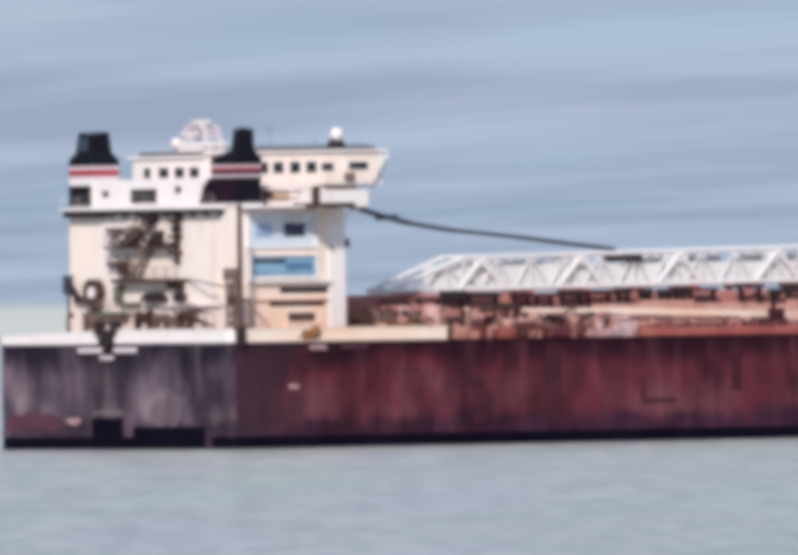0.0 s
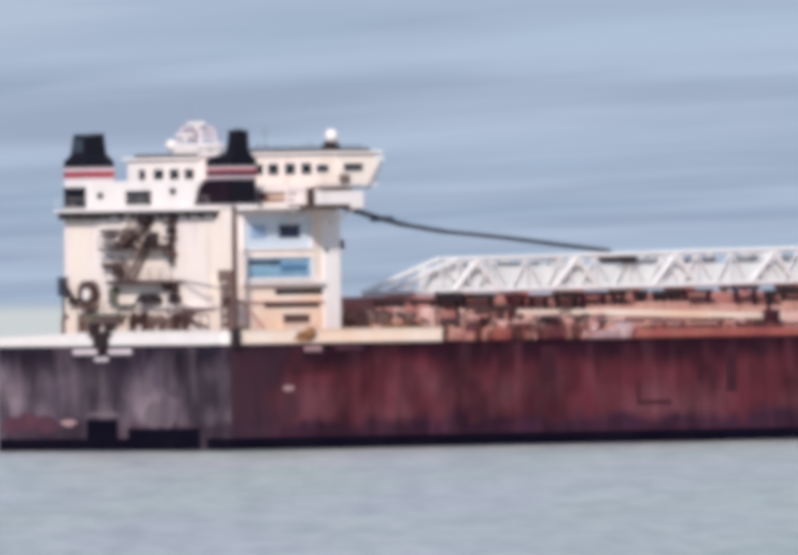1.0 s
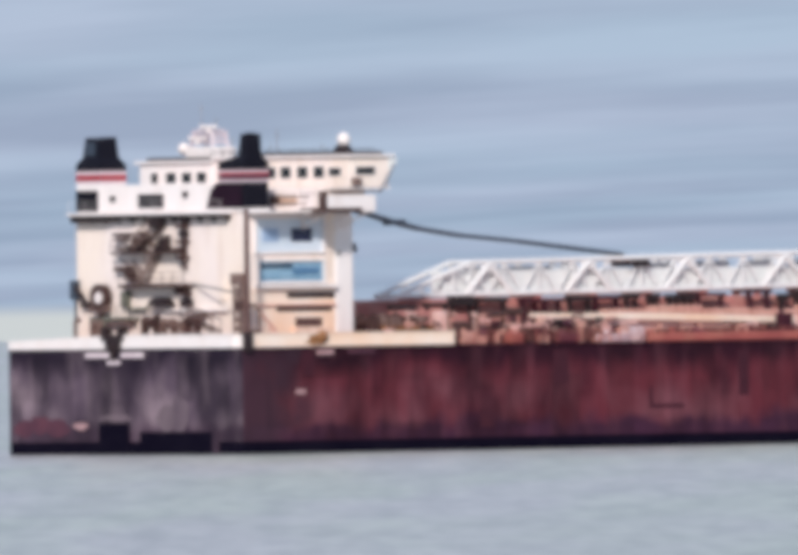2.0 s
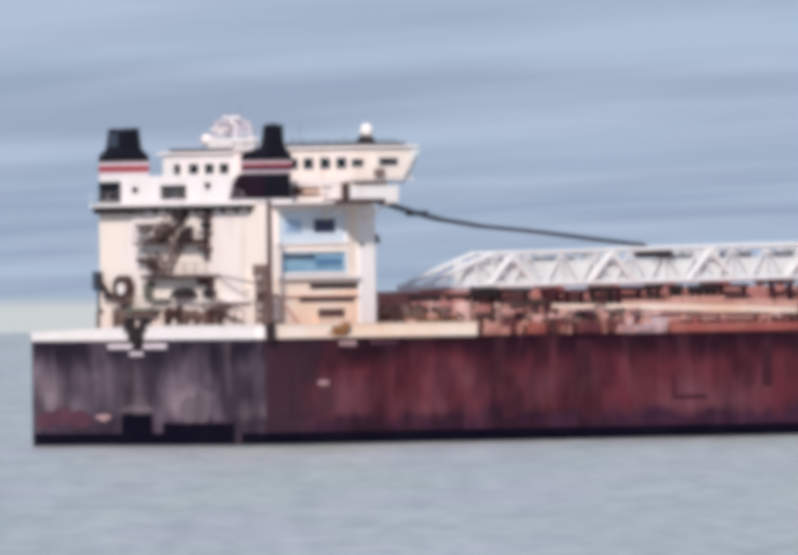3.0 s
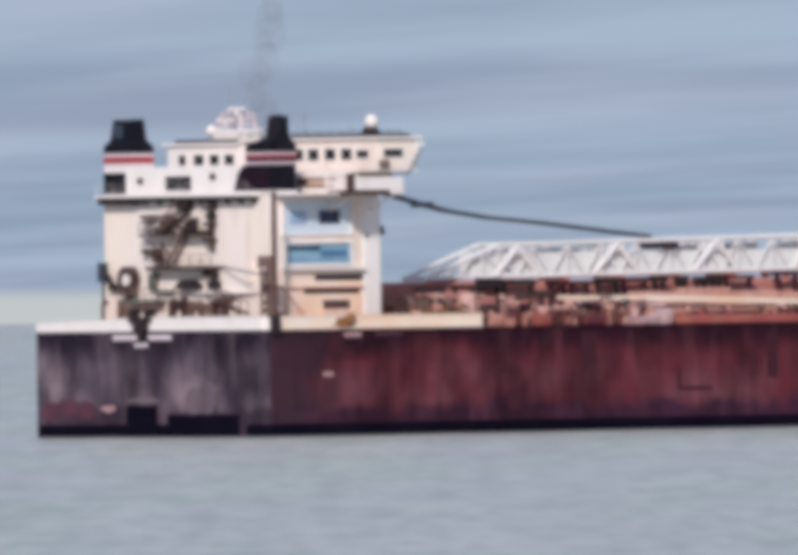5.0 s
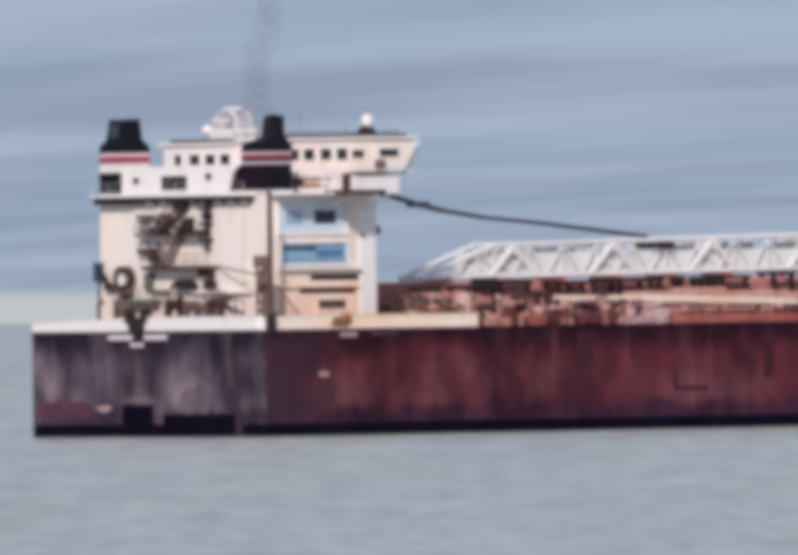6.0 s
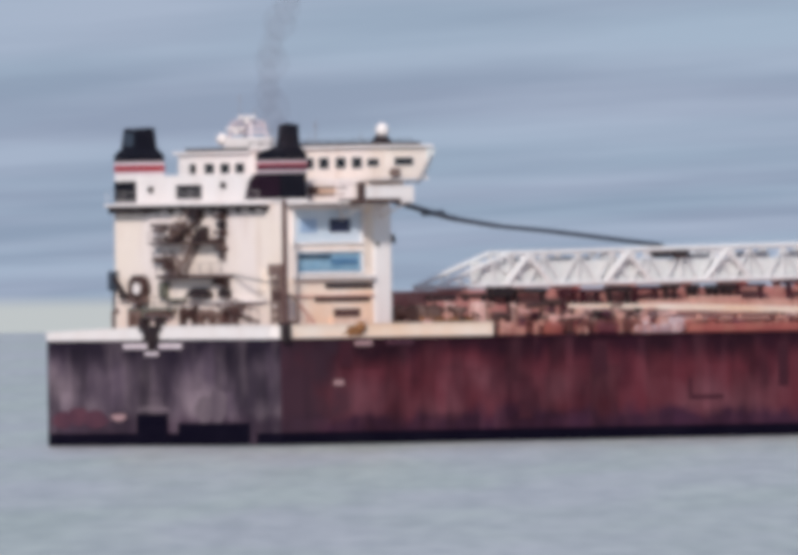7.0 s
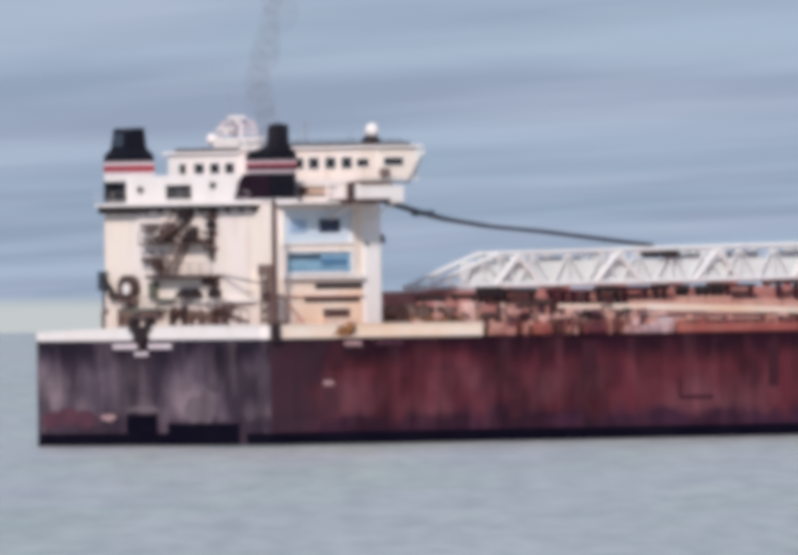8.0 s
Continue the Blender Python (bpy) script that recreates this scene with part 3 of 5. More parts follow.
# ---- funnels ----
def build_funnel(side):
    s0, s1 = (-HW + 0.1, -HW + 3.5) if side < 0 else (HW - 3.5, HW - 0.1)
    f0, f1 = H0 + 0.05, H0 + 2.9
    fun = part("funnel", box(f0, f1, s0, s1, 20.77, 23.3, bevel=0.06), M_BLACK if side > 0 else M_WHITE, ship, "black funnel with a red band")
    if side > 0:
        part("funnel_apron", slab(((s0 - 1.6, 21.0), (s0 - 0.004, 21.0), (s0 - 0.004, 23.25), (s0 - 0.2, 23.25), (s0 - 1.0, 22.6)), f0 - 0.12, f1 - 0.6), M_PLUM, fun, "dark plum side casing of the funnel")
        part("funnel_face", box(f0 - 0.06, f0 + 0.01, s0 + 0.05, s1 - 0.25, 21.0, 23.2), M_PLUM, fun, "dark plum aft face of the funnel")
        part("funnel_plinth", box(f0 - 0.16, f1 + 0.05, s0 - 1.7, s1 + 0.05, 20.77, 20.99), M_WHITE, fun, "white plinth")
    z = 23.3
    bands = ((0.3, M_PALE, 0.0), (0.55, M_BAND, 0.03), (0.3, M_PALE, 0.0), (0.45, M_BLACK, 0.02))
    if side > 0:
        bands = ((0.2, M_PALE, 0.0), (0.45, M_MAROON, 0.02), (0.2, M_BAND, 0.03), (0.2, M_PALE, 0.0), (0.55, M_BLACK, 0.02))
    for h, m, grow in bands:
        part("band", box(f0 - grow, f1 + grow, s0 - grow, s1 + grow, z, z + h), m, fun)
        z += h
    bm = bmesh.new()
    if side < 0:
        vs = []
        for zz, d in ((z, 0.0), (z + 0.15, 0.0), (z + 0.75, 0.42), (z + 2.3, 0.58)):
            vs.append([bm.verts.new(P(f, s, zz + (0.25 if (zz > z + 2 and f > 6) else 0))) for f, s in ((f0 + d, s0 + d), (f0 + d, s1 - d), (f1 - d, s1 - d), (f1 - d, s0 + d))])
        for a, b in zip(vs, vs[1:]):
            for k in range(4):
                bm.faces.new((a[k], a[(k + 1) % 4], b[(k + 1) % 4], b[k]))
        bm.faces.new(vs[0][::-1])
        bm.faces.new(vs[-1])
        top = part("funnel_top", bm, M_BLACK, fun, "black tapered funnel top")
        # added panel whose lighter colour gives the aft face its sheen
        part("funnel_grille", box(f0 + 0.4, f0 + 0.9, s0 + 0.75, s0 + 2.1, z + 0.9, z + 2.1, bevel=0.03), M_STEEL, top, "blue-grey panel for the sheen of the funnel's aft face")
        for f, s in ((5.0, s0 + 1.0), (6.0, s1 - 0.9)):
            part("exhaust_pipe", tube(P(f, s, z + 2.0), P(f, s, z + 2.5), 0.42, 14), M_BLACK, top)
    else:
        vs = []
        for zz, a, b, c, d in ((z, 0.0, 0.0, 0.0, 0.0), (z + 0.15, 0.0, 0.0, 0.0, 0.0), (z + 0.75, 0.45, 0.7, 2.15, 0.1), (z + 2.6, 0.6, 0.75, 2.35, 0.15)):
            vs.append([bm.verts.new(P(f, s, zz)) for f, s in ((f0 + a, s0 + c), (f0 + a, s1 - d), (f1 - b, s1 - d), (f1 - b, s0 + c))])
        for a, b in zip(vs, vs[1:]):
            for k in range(4):
                bm.faces.new((a[k], a[(k + 1) % 4], b[(k + 1) % 4], b[k]))
        bm.faces.new(vs[0][::-1])
        bm.faces.new(vs[-1])
        top = part("funnel_top", bm, M_BLACK, fun, "black stepped funnel top")
        part("exhaust_pipe", tube(P(f0 + 1.3, s1 - 0.6, z + 2.5), P(f0 + 1.3, s1 - 0.6, z + 2.7), 0.4, 14), M_BLACK, top)


build_funnel(-1)
build_funnel(1)


# ---- bridge ----
B0, B1, BW = 13.0, 17.4, 15.4


def build_bridge():
    MID, LOW = -3.3, 0.3      # the port half of the bridge stands a little lower
    br = part("bridge", box(B0, B1, MID, BW, 22.75, 25.35, bevel=0.15), M_CREAM, ship, "cream-white bridge with a row of windows")
    part("bridge_roof", box(B0 - 0.35, B1 + 0.5, MID, BW + 0.35, 25.35, 25.6, bevel=0.06), M_WHITE, ship)
    part("bridge_sill", box(B0 - 0.14, B1 + 0.1, MID, BW + 0.1, 22.55, 22.75, bevel=0.04), M_WHITE, ship)
    pb = part("bridge_port_half", box(B0 + 0.02, B1, -13.6, MID - 0.01, 22.75 - LOW, 25.35 - LOW, bevel=0.15), M_WHITE, ship, "white port half of the bridge")
    part("bridge_roof", box(B0 - 0.35, B1 + 0.5, -13.9, MID - 0.01, 25.35 - LOW, 25.6 - LOW, bevel=0.06), M_WHITE, ship)
    for s, w in ((-11.4, 1.0), (-9.1, 1.45), (-6.95, 1.4), (-4.9, 1.4)):
        wall_window(pb, B0 + 0.02, s, 23.8, w, 0.92, "a")
    for s in (0.2, 2.4, 4.6, 6.7, 9.0, 11.2, 13.4):
        wall_window(br, B0, s, 24.1, 1.5 if s < 13 else 1.7, 0.98 if s < 13 else 0.68, "a")
    wall_window(br, 14.7, BW, 24.17, 2.2, 0.68, "s")
    # deckhouse level under the bridge
    lv = part("bridge_deck_house", box(9.6, B1 - 0.3, -HW + 0.3, HW + 0.9, UPPER + 0.2, 22.57, bevel=0.08), M_CREAM, ship, "cream-white deckhouse level under the bridge")
    part("slot", box(9.5, 9.64, 8.6, 9.9, 21.3, 22.1), M_UMBER, lv)
    part("slot", box(9.5, 9.64, 10.0, HW + 0.7, 21.85, 22.05), M_TAUPE, lv)
    part("slot", box(9.5, 9.64, 10.0, HW + 0.7, 21.25, 21.45), M_TAUPE, lv)
    part("band", box(9.52, 9.64, 10.0, HW + 0.7, 21.5, 21.8), M_BUFF, lv)
    # wing platform with a solid white bulwark
    w = part("bridge_wing", box(9.6, 14.0, HW + 1.0, BW + 0.45, 20.55, 20.95, bevel=0.05), M_UMBER, ship, "dark underside of the wing platform")
    part("wing_end", box(14.004, 15.5, HW + 1.0, BW + 0.45, 20.6, 20.95, bevel=0.05), M_WHITE, w)
    part("wing_bulwark", box(10.0, 15.5, BW + 0.3, BW + 0.45, 20.954, 22.05, bevel=0.03), M_WHITE, w, "white wing bulwark")
    part("wing_bulwark", box(9.52, 9.65, HW + 1.0, BW - 0.2, 20.954, 22.05, bevel=0.03), M_CREAM, w)
    part("slot", box(9.46, 9.54, HW + 1.1, HW + 2.3, 21.85, 22.0), M_TAUPE, w)
    part("slot", box(9.46, 9.54, HW + 1.1, HW + 2.0, 21.28, 21.42), M_TAUPE, w)
    part("wing_stanchion", box(9.5, 10.0, BW - 0.15, BW + 0.46, 20.954, 22.4, bevel=0.03), M_UMBER, w, "dark brown stanchion")
    # dark tube drawn as the bridge's shadow line above the wing
    part("wing_rail", tube(P(9.7, BW + 0.38, 22.42), P(16.2, BW + 0.38, 22.36), 0.07, 6), M_UMBER, w, "dark brown tube for the shadow line under the bridge")
    for f in (10.6, 13.0, 15.0):
        bm = bmesh.new()
        add_prism(bm, ((f - 0.08, 20.56), (f + 0.08, 20.56), (f + 0.08, 19.2), (f - 0.08, 19.2)), HW + 0.02, HW + 0.3)
        add_tube(bm, P(f, HW + 0.1, 19.2), P(f, BW, 20.6), 0.09, 6)
        part("bracket", bm, M_WHITE, w)
    bm = bmesh.new()
    add_prism(bm, ((B1 - 0.1, 25.3), (B1 + 0.8, 25.3), (B1 + 0.8, 24.9), (B1 - 0.1, 23.2)), BW - 1.2, BW + 0.1)
    part("raked_end", bm, M_BELT, br, "pale grey raked wing end")
    part("wing_brace", tube(P(B1 - 1.2, BW + 0.2, 22.3), P(B1 + 0.4, BW + 0.2, 24.7), 0.14, 8), M_GREY, br, "grey diagonal brace")
    part("wing_locker", box(B0 + 0.05, B0 + 1.1, BW + 0.02, BW + 0.35, 22.85, 23.55, bevel=0.05), M_TAUPE, br)
    # roof rail, dark
    bm = bmesh.new()
    add_rail(bm, [P(B0 - 0.2, MID, 25.6), P(B0 - 0.2, BW - 1.5, 25.6), P(B1 - 0.5, BW - 1.5, 25.6)], 0.5, 0.03, 1.5, 2)
    part("roof_rail", bm, M_DARK, ship, "dark roof guard rail")
    bm = bmesh.new()
    add_box(bm, B0 - 0.1, B1, -12.4, -3.5, 25.3, 25.58, 0.05)
    part("roof_walkway", bm, M_DARK, ship, "dark roof walkway")
    bm = bmesh.new()
    add_box(bm, B0 + 0.1, B1, 2.0, 14.6, 25.6, 25.86, 0.05)
    part("roof_walkway", bm, M_DARK, ship, "dark roof walkway")
    # white satellite dome on a dark pedestal
    bm = bmesh.new()
    add_tube(bm, P(15.5, 11.5, 25.85), P(15.5, 11.5, 26.5), 0.95, 14, 0.5)
    ped = part("dome_pedestal", bm, M_DARK, ship)
    bm = bmesh.new()
    add_ball(bm, P(15.5, 11.6, 26.9), 0.6, 1.1)
    part("satellite_dome", bm, M_WHITE, ped, "white satellite dome")
    # radar mast: white lattice with scanners, on a low white house on the roof
    bm = bmesh.new()
    add_box(bm, 14.0, 16.2, -8.4, -4.0, 25.25, 26.5, 0.1)
    mast = part("radar_mast", bm, M_WHITE, ship, "white lattice radar mast on a low box")
    legs = [(14.2, -7.8), (14.2, -4.8), (16.0, -4.8), (16.0, -7.8)]
    for f, s_ in legs:
        part("mast_leg", tube(P(f, s_, 26.4), P(15.1 + (f - 15.1) * 0.8, -6.1 + (s_ + 6.1) * 0.85, 27.9), 0.14, 6), M_PALE, mast)
    for z in (26.9, 27.4, 27.8):
        k = 1 - 0.15 * (z - 26.6) / 2.0
        bm = bmesh.new()
        q = [P(15.1 + (f - 15.1) * k, -6.3 + (s_ + 6.3) * k, z) for f, s_ in legs]
        for a, b in zip(q, q[1:] + q[:1]):
            add_tube(bm, a, b, 0.09, 5)
        add_box(bm, 14.6, 15.6, -6.3 - 1.5 * k, -6.3 + 1.5 * k, z, z + 0.22)
        part("mast_platform", bm, M_PALE, mast)
    for s0, s1, z in ((-8.0, -5.7, 27.1), (-6.4, -4.2, 28.1)):
        bm = bmesh.new()
        add_box(bm, 14.0, 14.3, s0, s1, z, z + 0.3, 0.05)
        add_tube(bm, P(14.2, (s0 + s1) / 2, z - 0.4), P(14.2, (s0 + s1) / 2, z), 0.2, 10)
        part("radar_scanner", bm, M_WHITE, mast)
    bm = bmesh.new()
    add_ball(bm, P(14.4, -9.0, 26.35), 0.55, 1.0)
    part("small_dome", bm, M_WHITE, mast, "small white dome")
    for f, s_, z0, z1, r in ((15.1, -7.4, 27.9, 30.4, 0.05), (15.0, -5.2, 27.9, 29.2, 0.04), (13.0, 5.5, 25.6, 27.9, 0.07), (13.6, -1.3, 25.6, 27.4, 0.06), (13.6, 3.9, 25.6, 26.8, 0.04), (16.0, 8.0, 25.6, 26.8, 0.04)):
        bm = bmesh.new()
        add_tube(bm, P(f, s_, z0), P(f, s_, z1), r, 6, r * 0.6)
        add_tube(bm, P(f, s_ - 0.3, z1 - 0.5), P(f, s_ + 0.3, z1 - 0.5), r * 0.7, 5)
        part("whip_antenna", bm, M_GREY, ship, "slim grey whip antenna")


build_bridge()


# ---- unloading boom, its ropes and saddles ----
def build_boom():
    bm = bmesh.new()
    w, z0, z1, fa, fb, fe = 1.4, 13.1, 16.0, 29.8, 38.4, 110.0
    lift = 0.0105
    bot = lambda f: z0 + (f - fa) * lift
    top = lambda f: z1 + (f - fb) * 0.0135
    add_box(bm, fa + 6.0, fe - 1, -0.9, 0.9, 13.4, 15.3, 0.1)
    boom = part("unloading_boom", bm, M_BELT, ship, "white lattice unloading boom round a pale conveyor trough")
    for s in (-w, w):
        part("chord", tube(P(fa, s, bot(fa)), P(fe, s, bot(fe)), 0.24, 8), M_BOOM, boom)
        part("chord", tube(P(fb, s, top(fb)), P(fe, s, top(fe)), 0.22, 8), M_BOOM, boom)
        part("chord", tube(P(fa, s, bot(fa)), P(fb, s, top(fb)), 0.22, 8), M_BOOM, boom)
    step = 4.0
    n = int((fe - fb) / step)
    for k in range(n):
        a = fb + k * step
        m, b = a + step / 2, a + step
        bm = bmesh.new()
        for s in (-w, w):
            big = 0.09
            add_tube(bm, P(a, s, top(a)), P(m, s, bot(m)), big, 6)
            add_tube(bm, P(m, s, bot(m)), P(b, s, top(b)), big, 6)
            add_tube(bm, P(a, s, top(a)), P(a, s, bot(a)), 0.1, 6)
        add_tube(bm, P(a, -w, top(a)), P(a, w, top(a)), 0.1, 6)
        add_tube(bm, P(a, -w, top(a)), P(b, w, top(b)), 0.08, 6)
        add_tube(bm, P(a, -w, bot(a)), P(a, w, bot(a)), 0.1, 6)
        part("lattice_panel", bm, M_BOOM, boom)
    for k in range(6):
        f = 52.2 + 11.6 * (k - 1)
        bm = bmesh.new()
        for s in (-w, w):
            for d in (-2.7, 2.7):
                add_tube(bm, P(f, s, top(f) - 0.2), P(f + d, s, bot(f + d)), 0.27, 8)
            add_box(bm, f - 0.9, f + 0.9, s - 0.08, s + 0.08, top(f) - 0.9, top(f), 0.03)
        part("stiffening_frame", bm, M_BOOM, boom, "broad white bracing frame")
    for f in (33.0, 36.5):
        bm = bmesh.new()
        zz = z0 + (f - fa) / (fb - fa) * (z1 - z0)
        for s in (-w, w):
            add_tube(bm, P(f, s, bot(f)), P(f, s, zz), 0.1, 6)
            add_tube(bm, P(f, s, zz), P(f + 3.2, s, bot(f)), 0.09, 6)
        part("lattice_panel", bm, M_BOOM, boom)
    bm = bmesh.new()
    add_box(bm, 57.0, 59.2, -1.3, 1.7, 15.5, 16.05, 0.08)
    add_tube(bm, P(57.9, -1.2, 16.1), P(57.9, 1.2, 16.1), 0.4, 14)
    part("sheave_block", bm, M_DARK, boom, "dark sheave block")
    # added grey boxes for the darker gaps between top chord and conveyor
    for f0, f1, z in ((39.5, 43.5, 15.55), (44.0, 48.5, 15.6), (59.3, 62.5, 15.75), (65.9, 69.2, 15.9), (71.9, 74.6, 15.9), (77.5, 80.8, 15.9)):
        part("cable_box", box(f0, f1, -0.8, 0.8, 15.32, z, bevel=0.04), M_GREY, boom, "grey box standing in for a gap above the conveyor")
    # boom hoist ropes from the top of the deckhouse
    pts = [(17.4, 22.5), (26.0, 20.85), (30.9, 19.65), (33.6, 19.08), (38.4, 18.43), (42.1, 18.12), (45.1, 17.86), (48.0, 17.55), (52.2, 17.1), (57.0, 16.6)]
    rope = tagged(part("hoist_ropes", bmesh.new(), M_CABLE, ship), "dark wire ropes hoisting the boom")
    for ds in (-0.5, 0.0, 0.5):
        bm = bmesh.new()
        for a, b in zip(pts, pts[1:]):
            add_tube(bm, P(a[0], ds, a[1]), P(b[0], ds, b[1]), 0.16, 6)
        part("wire_rope", bm, M_CABLE, rope)
    bm = bmesh.new()
    add_box(bm, 30.0, 31.8, -0.6, 0.6, 19.4, 19.9, 0.1)
    part("rope_block", bm, M_CABLE, rope, "dark rope spreader block")
    bm = bmesh.new()
    for s in (-2.0, 2.0):
        add_tube(bm, P(17.0, s, UPPER), P(17.4, s * 0.4, 22.7), 0.2, 8)
    add_tube(bm, P(17.4, -0.9, 22.6), P(17.4, 0.9, 22.6), 0.2, 8)
    part("hoist_frame", bm, M_WHITE, ship)
    # saddles under the boom
    for k in range(12):
        f = 33 + k * 6.5
        bm = bmesh.new()
        for s in (-w, w):
            add_box(bm, f - 0.2, f + 0.2, s - 0.25, s + 0.25, DECK, bot(f) - 0.2, 0.03)
        add_box(bm, f - 0.25, f + 0.25, -w - 0.5, w + 0.5, bot(f) - 0.55, bot(f) - 0.2, 0.03)
        part("boom_saddle", bm, M_DECK, ship)


build_boom()


# ---- hatches and deck gear ----
def build_deck_gear():
    # long hatch coaming with single covers
    bm = bmesh.new()
    add_box(bm, 31.0, 262.0, -7.4, 7.4, DECK - 0.02, 12.35, 0.06)
    coam = part("hatch_coaming", bm, M_FADED, ship, "faded red hatch coaming along the deck")
    proto = box(0, 2.5, -7.2, 7.2, 12.35, 12.8, bevel=0.08)
    me = bpy.data.meshes.new("hatch_cover")
    bmesh.ops.recalc_face_normals(proto, faces=proto.faces)
    proto.to_mesh(me)
    proto.free()
    me.materials.append(M_FADED)
    for k in range(64):
        ob = new("hatch_cover", me)
        ob.parent = coam
        ob.location = (31.6 + k * 3.6, 0, 0)
    # dark boxes for the shade under the boom, starboard; vents and winches forward
    rng = random.Random(4)
    # the row nearest the deckhouse: foot, length, underside and top
    for f, w_, z0, z1 in ((23.3, 2.8, 11.9, 12.4), (27.3, 2.6, 12.1, 12.55), (30.2, 2.5, 12.2, 13.15), (33.0, 3.6, 12.45, 12.95), (38.3, 2.0, 12.4, 12.8),
                          (40.8, 2.2, 12.4, 12.75), (43.8, 2.6, 12.45, 13.0), (46.8, 2.9, 12.55, 13.0), (50.4, 1.5, 12.6, 13.15), (53.2, 1.1, 12.4, 13.1),
                          (55.4, 1.4, 12.4, 13.0), (57.2, 1.3, 12.45, 13.0), (58.8, 3.2, 12.75, 13.05), (64.7, 2.7, 13.0, 13.4)):
        bm = bmesh.new()
        add_box(bm, f, f + w_, 7.8, 8.8, z0, z1, 0.08)
        for ff in (f + 0.15, f + w_ - 0.4):
            add_box(bm, ff, ff + 0.25, 8.1, 8.5, DECK, z0 + 0.01)
        part("valve_box", bm, M_DARK if z1 - z0 > 0.45 else M_SMUDGE, ship, "dark box for the shade under the boom")
    for f0, f1, s0, s1, z0, z1, m, what in ((22.6, 26.8, 8.9, 9.9, 10.6, 11.85, M_FADED, "faded red deck tank"), (26.9, 28.6, 8.9, 9.9, 10.5, 11.7, M_BROWN, "brown deck tank"), (29.2, 31.0, 8.9, 9.9, 10.3, 11.5, M_FADED, "faded red deck tank"),
                                            (18.6, 24.4, 12.6, 13.4, 9.9, 10.55, M_RUSTY, "rusty deck trunk"), (24.6, 31.5, 12.6, 13.4, 9.9, 10.5, M_BROWN, "brown deck trunk")):
        bm = bmesh.new()
        add_box(bm, f0, f1, s0, s1, z0, z1, 0.1)
        for ff in (f0 + 0.3, f1 - 0.7):
            add_box(bm, ff, ff + 0.4, s0 + 0.15, s1 - 0.15, DECK, z0 + 0.01)
        part("deck_tank", bm, m, ship, what)
    f = 68.5
    while f < 112:
        bm = bmesh.new()
        kind, w_ = rng.random(), rng.uniform(0.8, 2.4)
        s = 8.3 + rng.uniform(-0.2, 0.5)
        z = 12.15 + rng.uniform(-0.15, 0.2)
        if kind < 0.6:
            add_box(bm, f, f + w_, s - 0.5, s + 0.5, z + 0.2, z + 0.85, 0.08)
            add_box(bm, f + 0.1, f + 0.35, s - 0.3, s + 0.3, DECK, z + 0.21)
            part("valve_box", bm, M_DARK, ship, "dark box for the shade under the boom")
        elif kind < 0.85:
            add_tube(bm, P(f + 0.4, s, DECK), P(f + 0.4, s, z), 0.18, 8)
            add_ball(bm, P(f + 0.4, s, z + 0.35), 0.55, 0.75, 10)
            part("mushroom_vent", bm, M_DARK, ship, "dark mushroom vent")
            w_ = 0.9
        else:
            add_tube(bm, P(f, s, DECK), P(f, s, z - 0.6), 0.2, 8)
            add_tube(bm, P(f, s, z - 0.6), P(f + 1.4, s, z + 0.5), 0.22, 8)
            add_box(bm, f + 0.9, f + 1.9, s - 0.35, s + 0.35, z - 0.1, z + 0.75, 0.05)
            part("hatch_winch", bm, M_DARK, ship, "dark hatch winch")
            w_ = 1.9
        f += w_ + rng.uniform(0.5, 1.5)
    for k in range(9):
        f = 24.6 + k * 2.6 + rng.uniform(-0.5, 0.5)
        bm = bmesh.new()
        h = rng.uniform(0.8, 2.0)
        add_box(bm, f, f + rng.uniform(0.6, 1.4), 12.0, 13.0, DECK, DECK + h, 0.1)
        add_tube(bm, P(f + 0.3, 12.5, DECK + h - 0.1), P(f + 0.9, 12.5, DECK + h + 0.7), 0.14, 8)
        part("deck_locker", bm, (M_DARK, M_SALMON, M_MAROON, M_ORANGE)[k % 4], ship)
    # pipe trunks, faded salmon and orange, along the side deck
    for s0, s1, z0, z1, fa, fb, m in ((11.6, 12.6, DECK, 10.75, 36.0, 160.0, M_SALMON), (9.9, 10.9, DECK, 11.75, 46.0, 160.0, M_ORANGE), (13.0, 13.6, DECK, 9.9, 47.0, 160.0, M_ORANGE)):
        n = int((fb - fa) / 5.5)
        for k in range(n):
            fk = fa + (fb - fa) * k / n
            up = 0.25 * math.sin(k * 1.7)
            part("pipe_trunk", box(fk + 0.1, fk + (fb - fa) / n - 0.1, s0, s1, z0, z1 + up, bevel=0.06), m, ship, "faded salmon pipe trunk on the side deck")
    for s, z, r, fa, fb in ((13.3, 10.35, 0.16, 33.0, 47.5), (14.0, 9.85, 0.15, 49.3, 120.0)):
        bm = bmesh.new()
        add_tube(bm, P(fa, s, z), P(fb, s, z + 0.2), r, 10)
        for k in range(int((fb - fa) / 4)):
            add_box(bm, fa + k * 4, fa + k * 4 + 0.2, s - 0.12, s + 0.12, DECK, z)
        part("deck_pipe", bm, M_BROWN if z < 10 else M_SALMON, ship, "painted deck pipe")
    # a long peach-coloured gangway lying along the side deck on trestles
    bm = bmesh.new()
    add_prism(bm, ((35.5, 11.2), (66.0, 10.35), (66.0, 10.85), (50.0, 11.35), (35.5, 11.5)), 12.8, 13.4)
    gangway = part("gangway", bm, M_PEACH, ship, "long peach-painted gangway stowed on trestles")
    for k in range(7):
        fk = 36.5 + k * 4.6
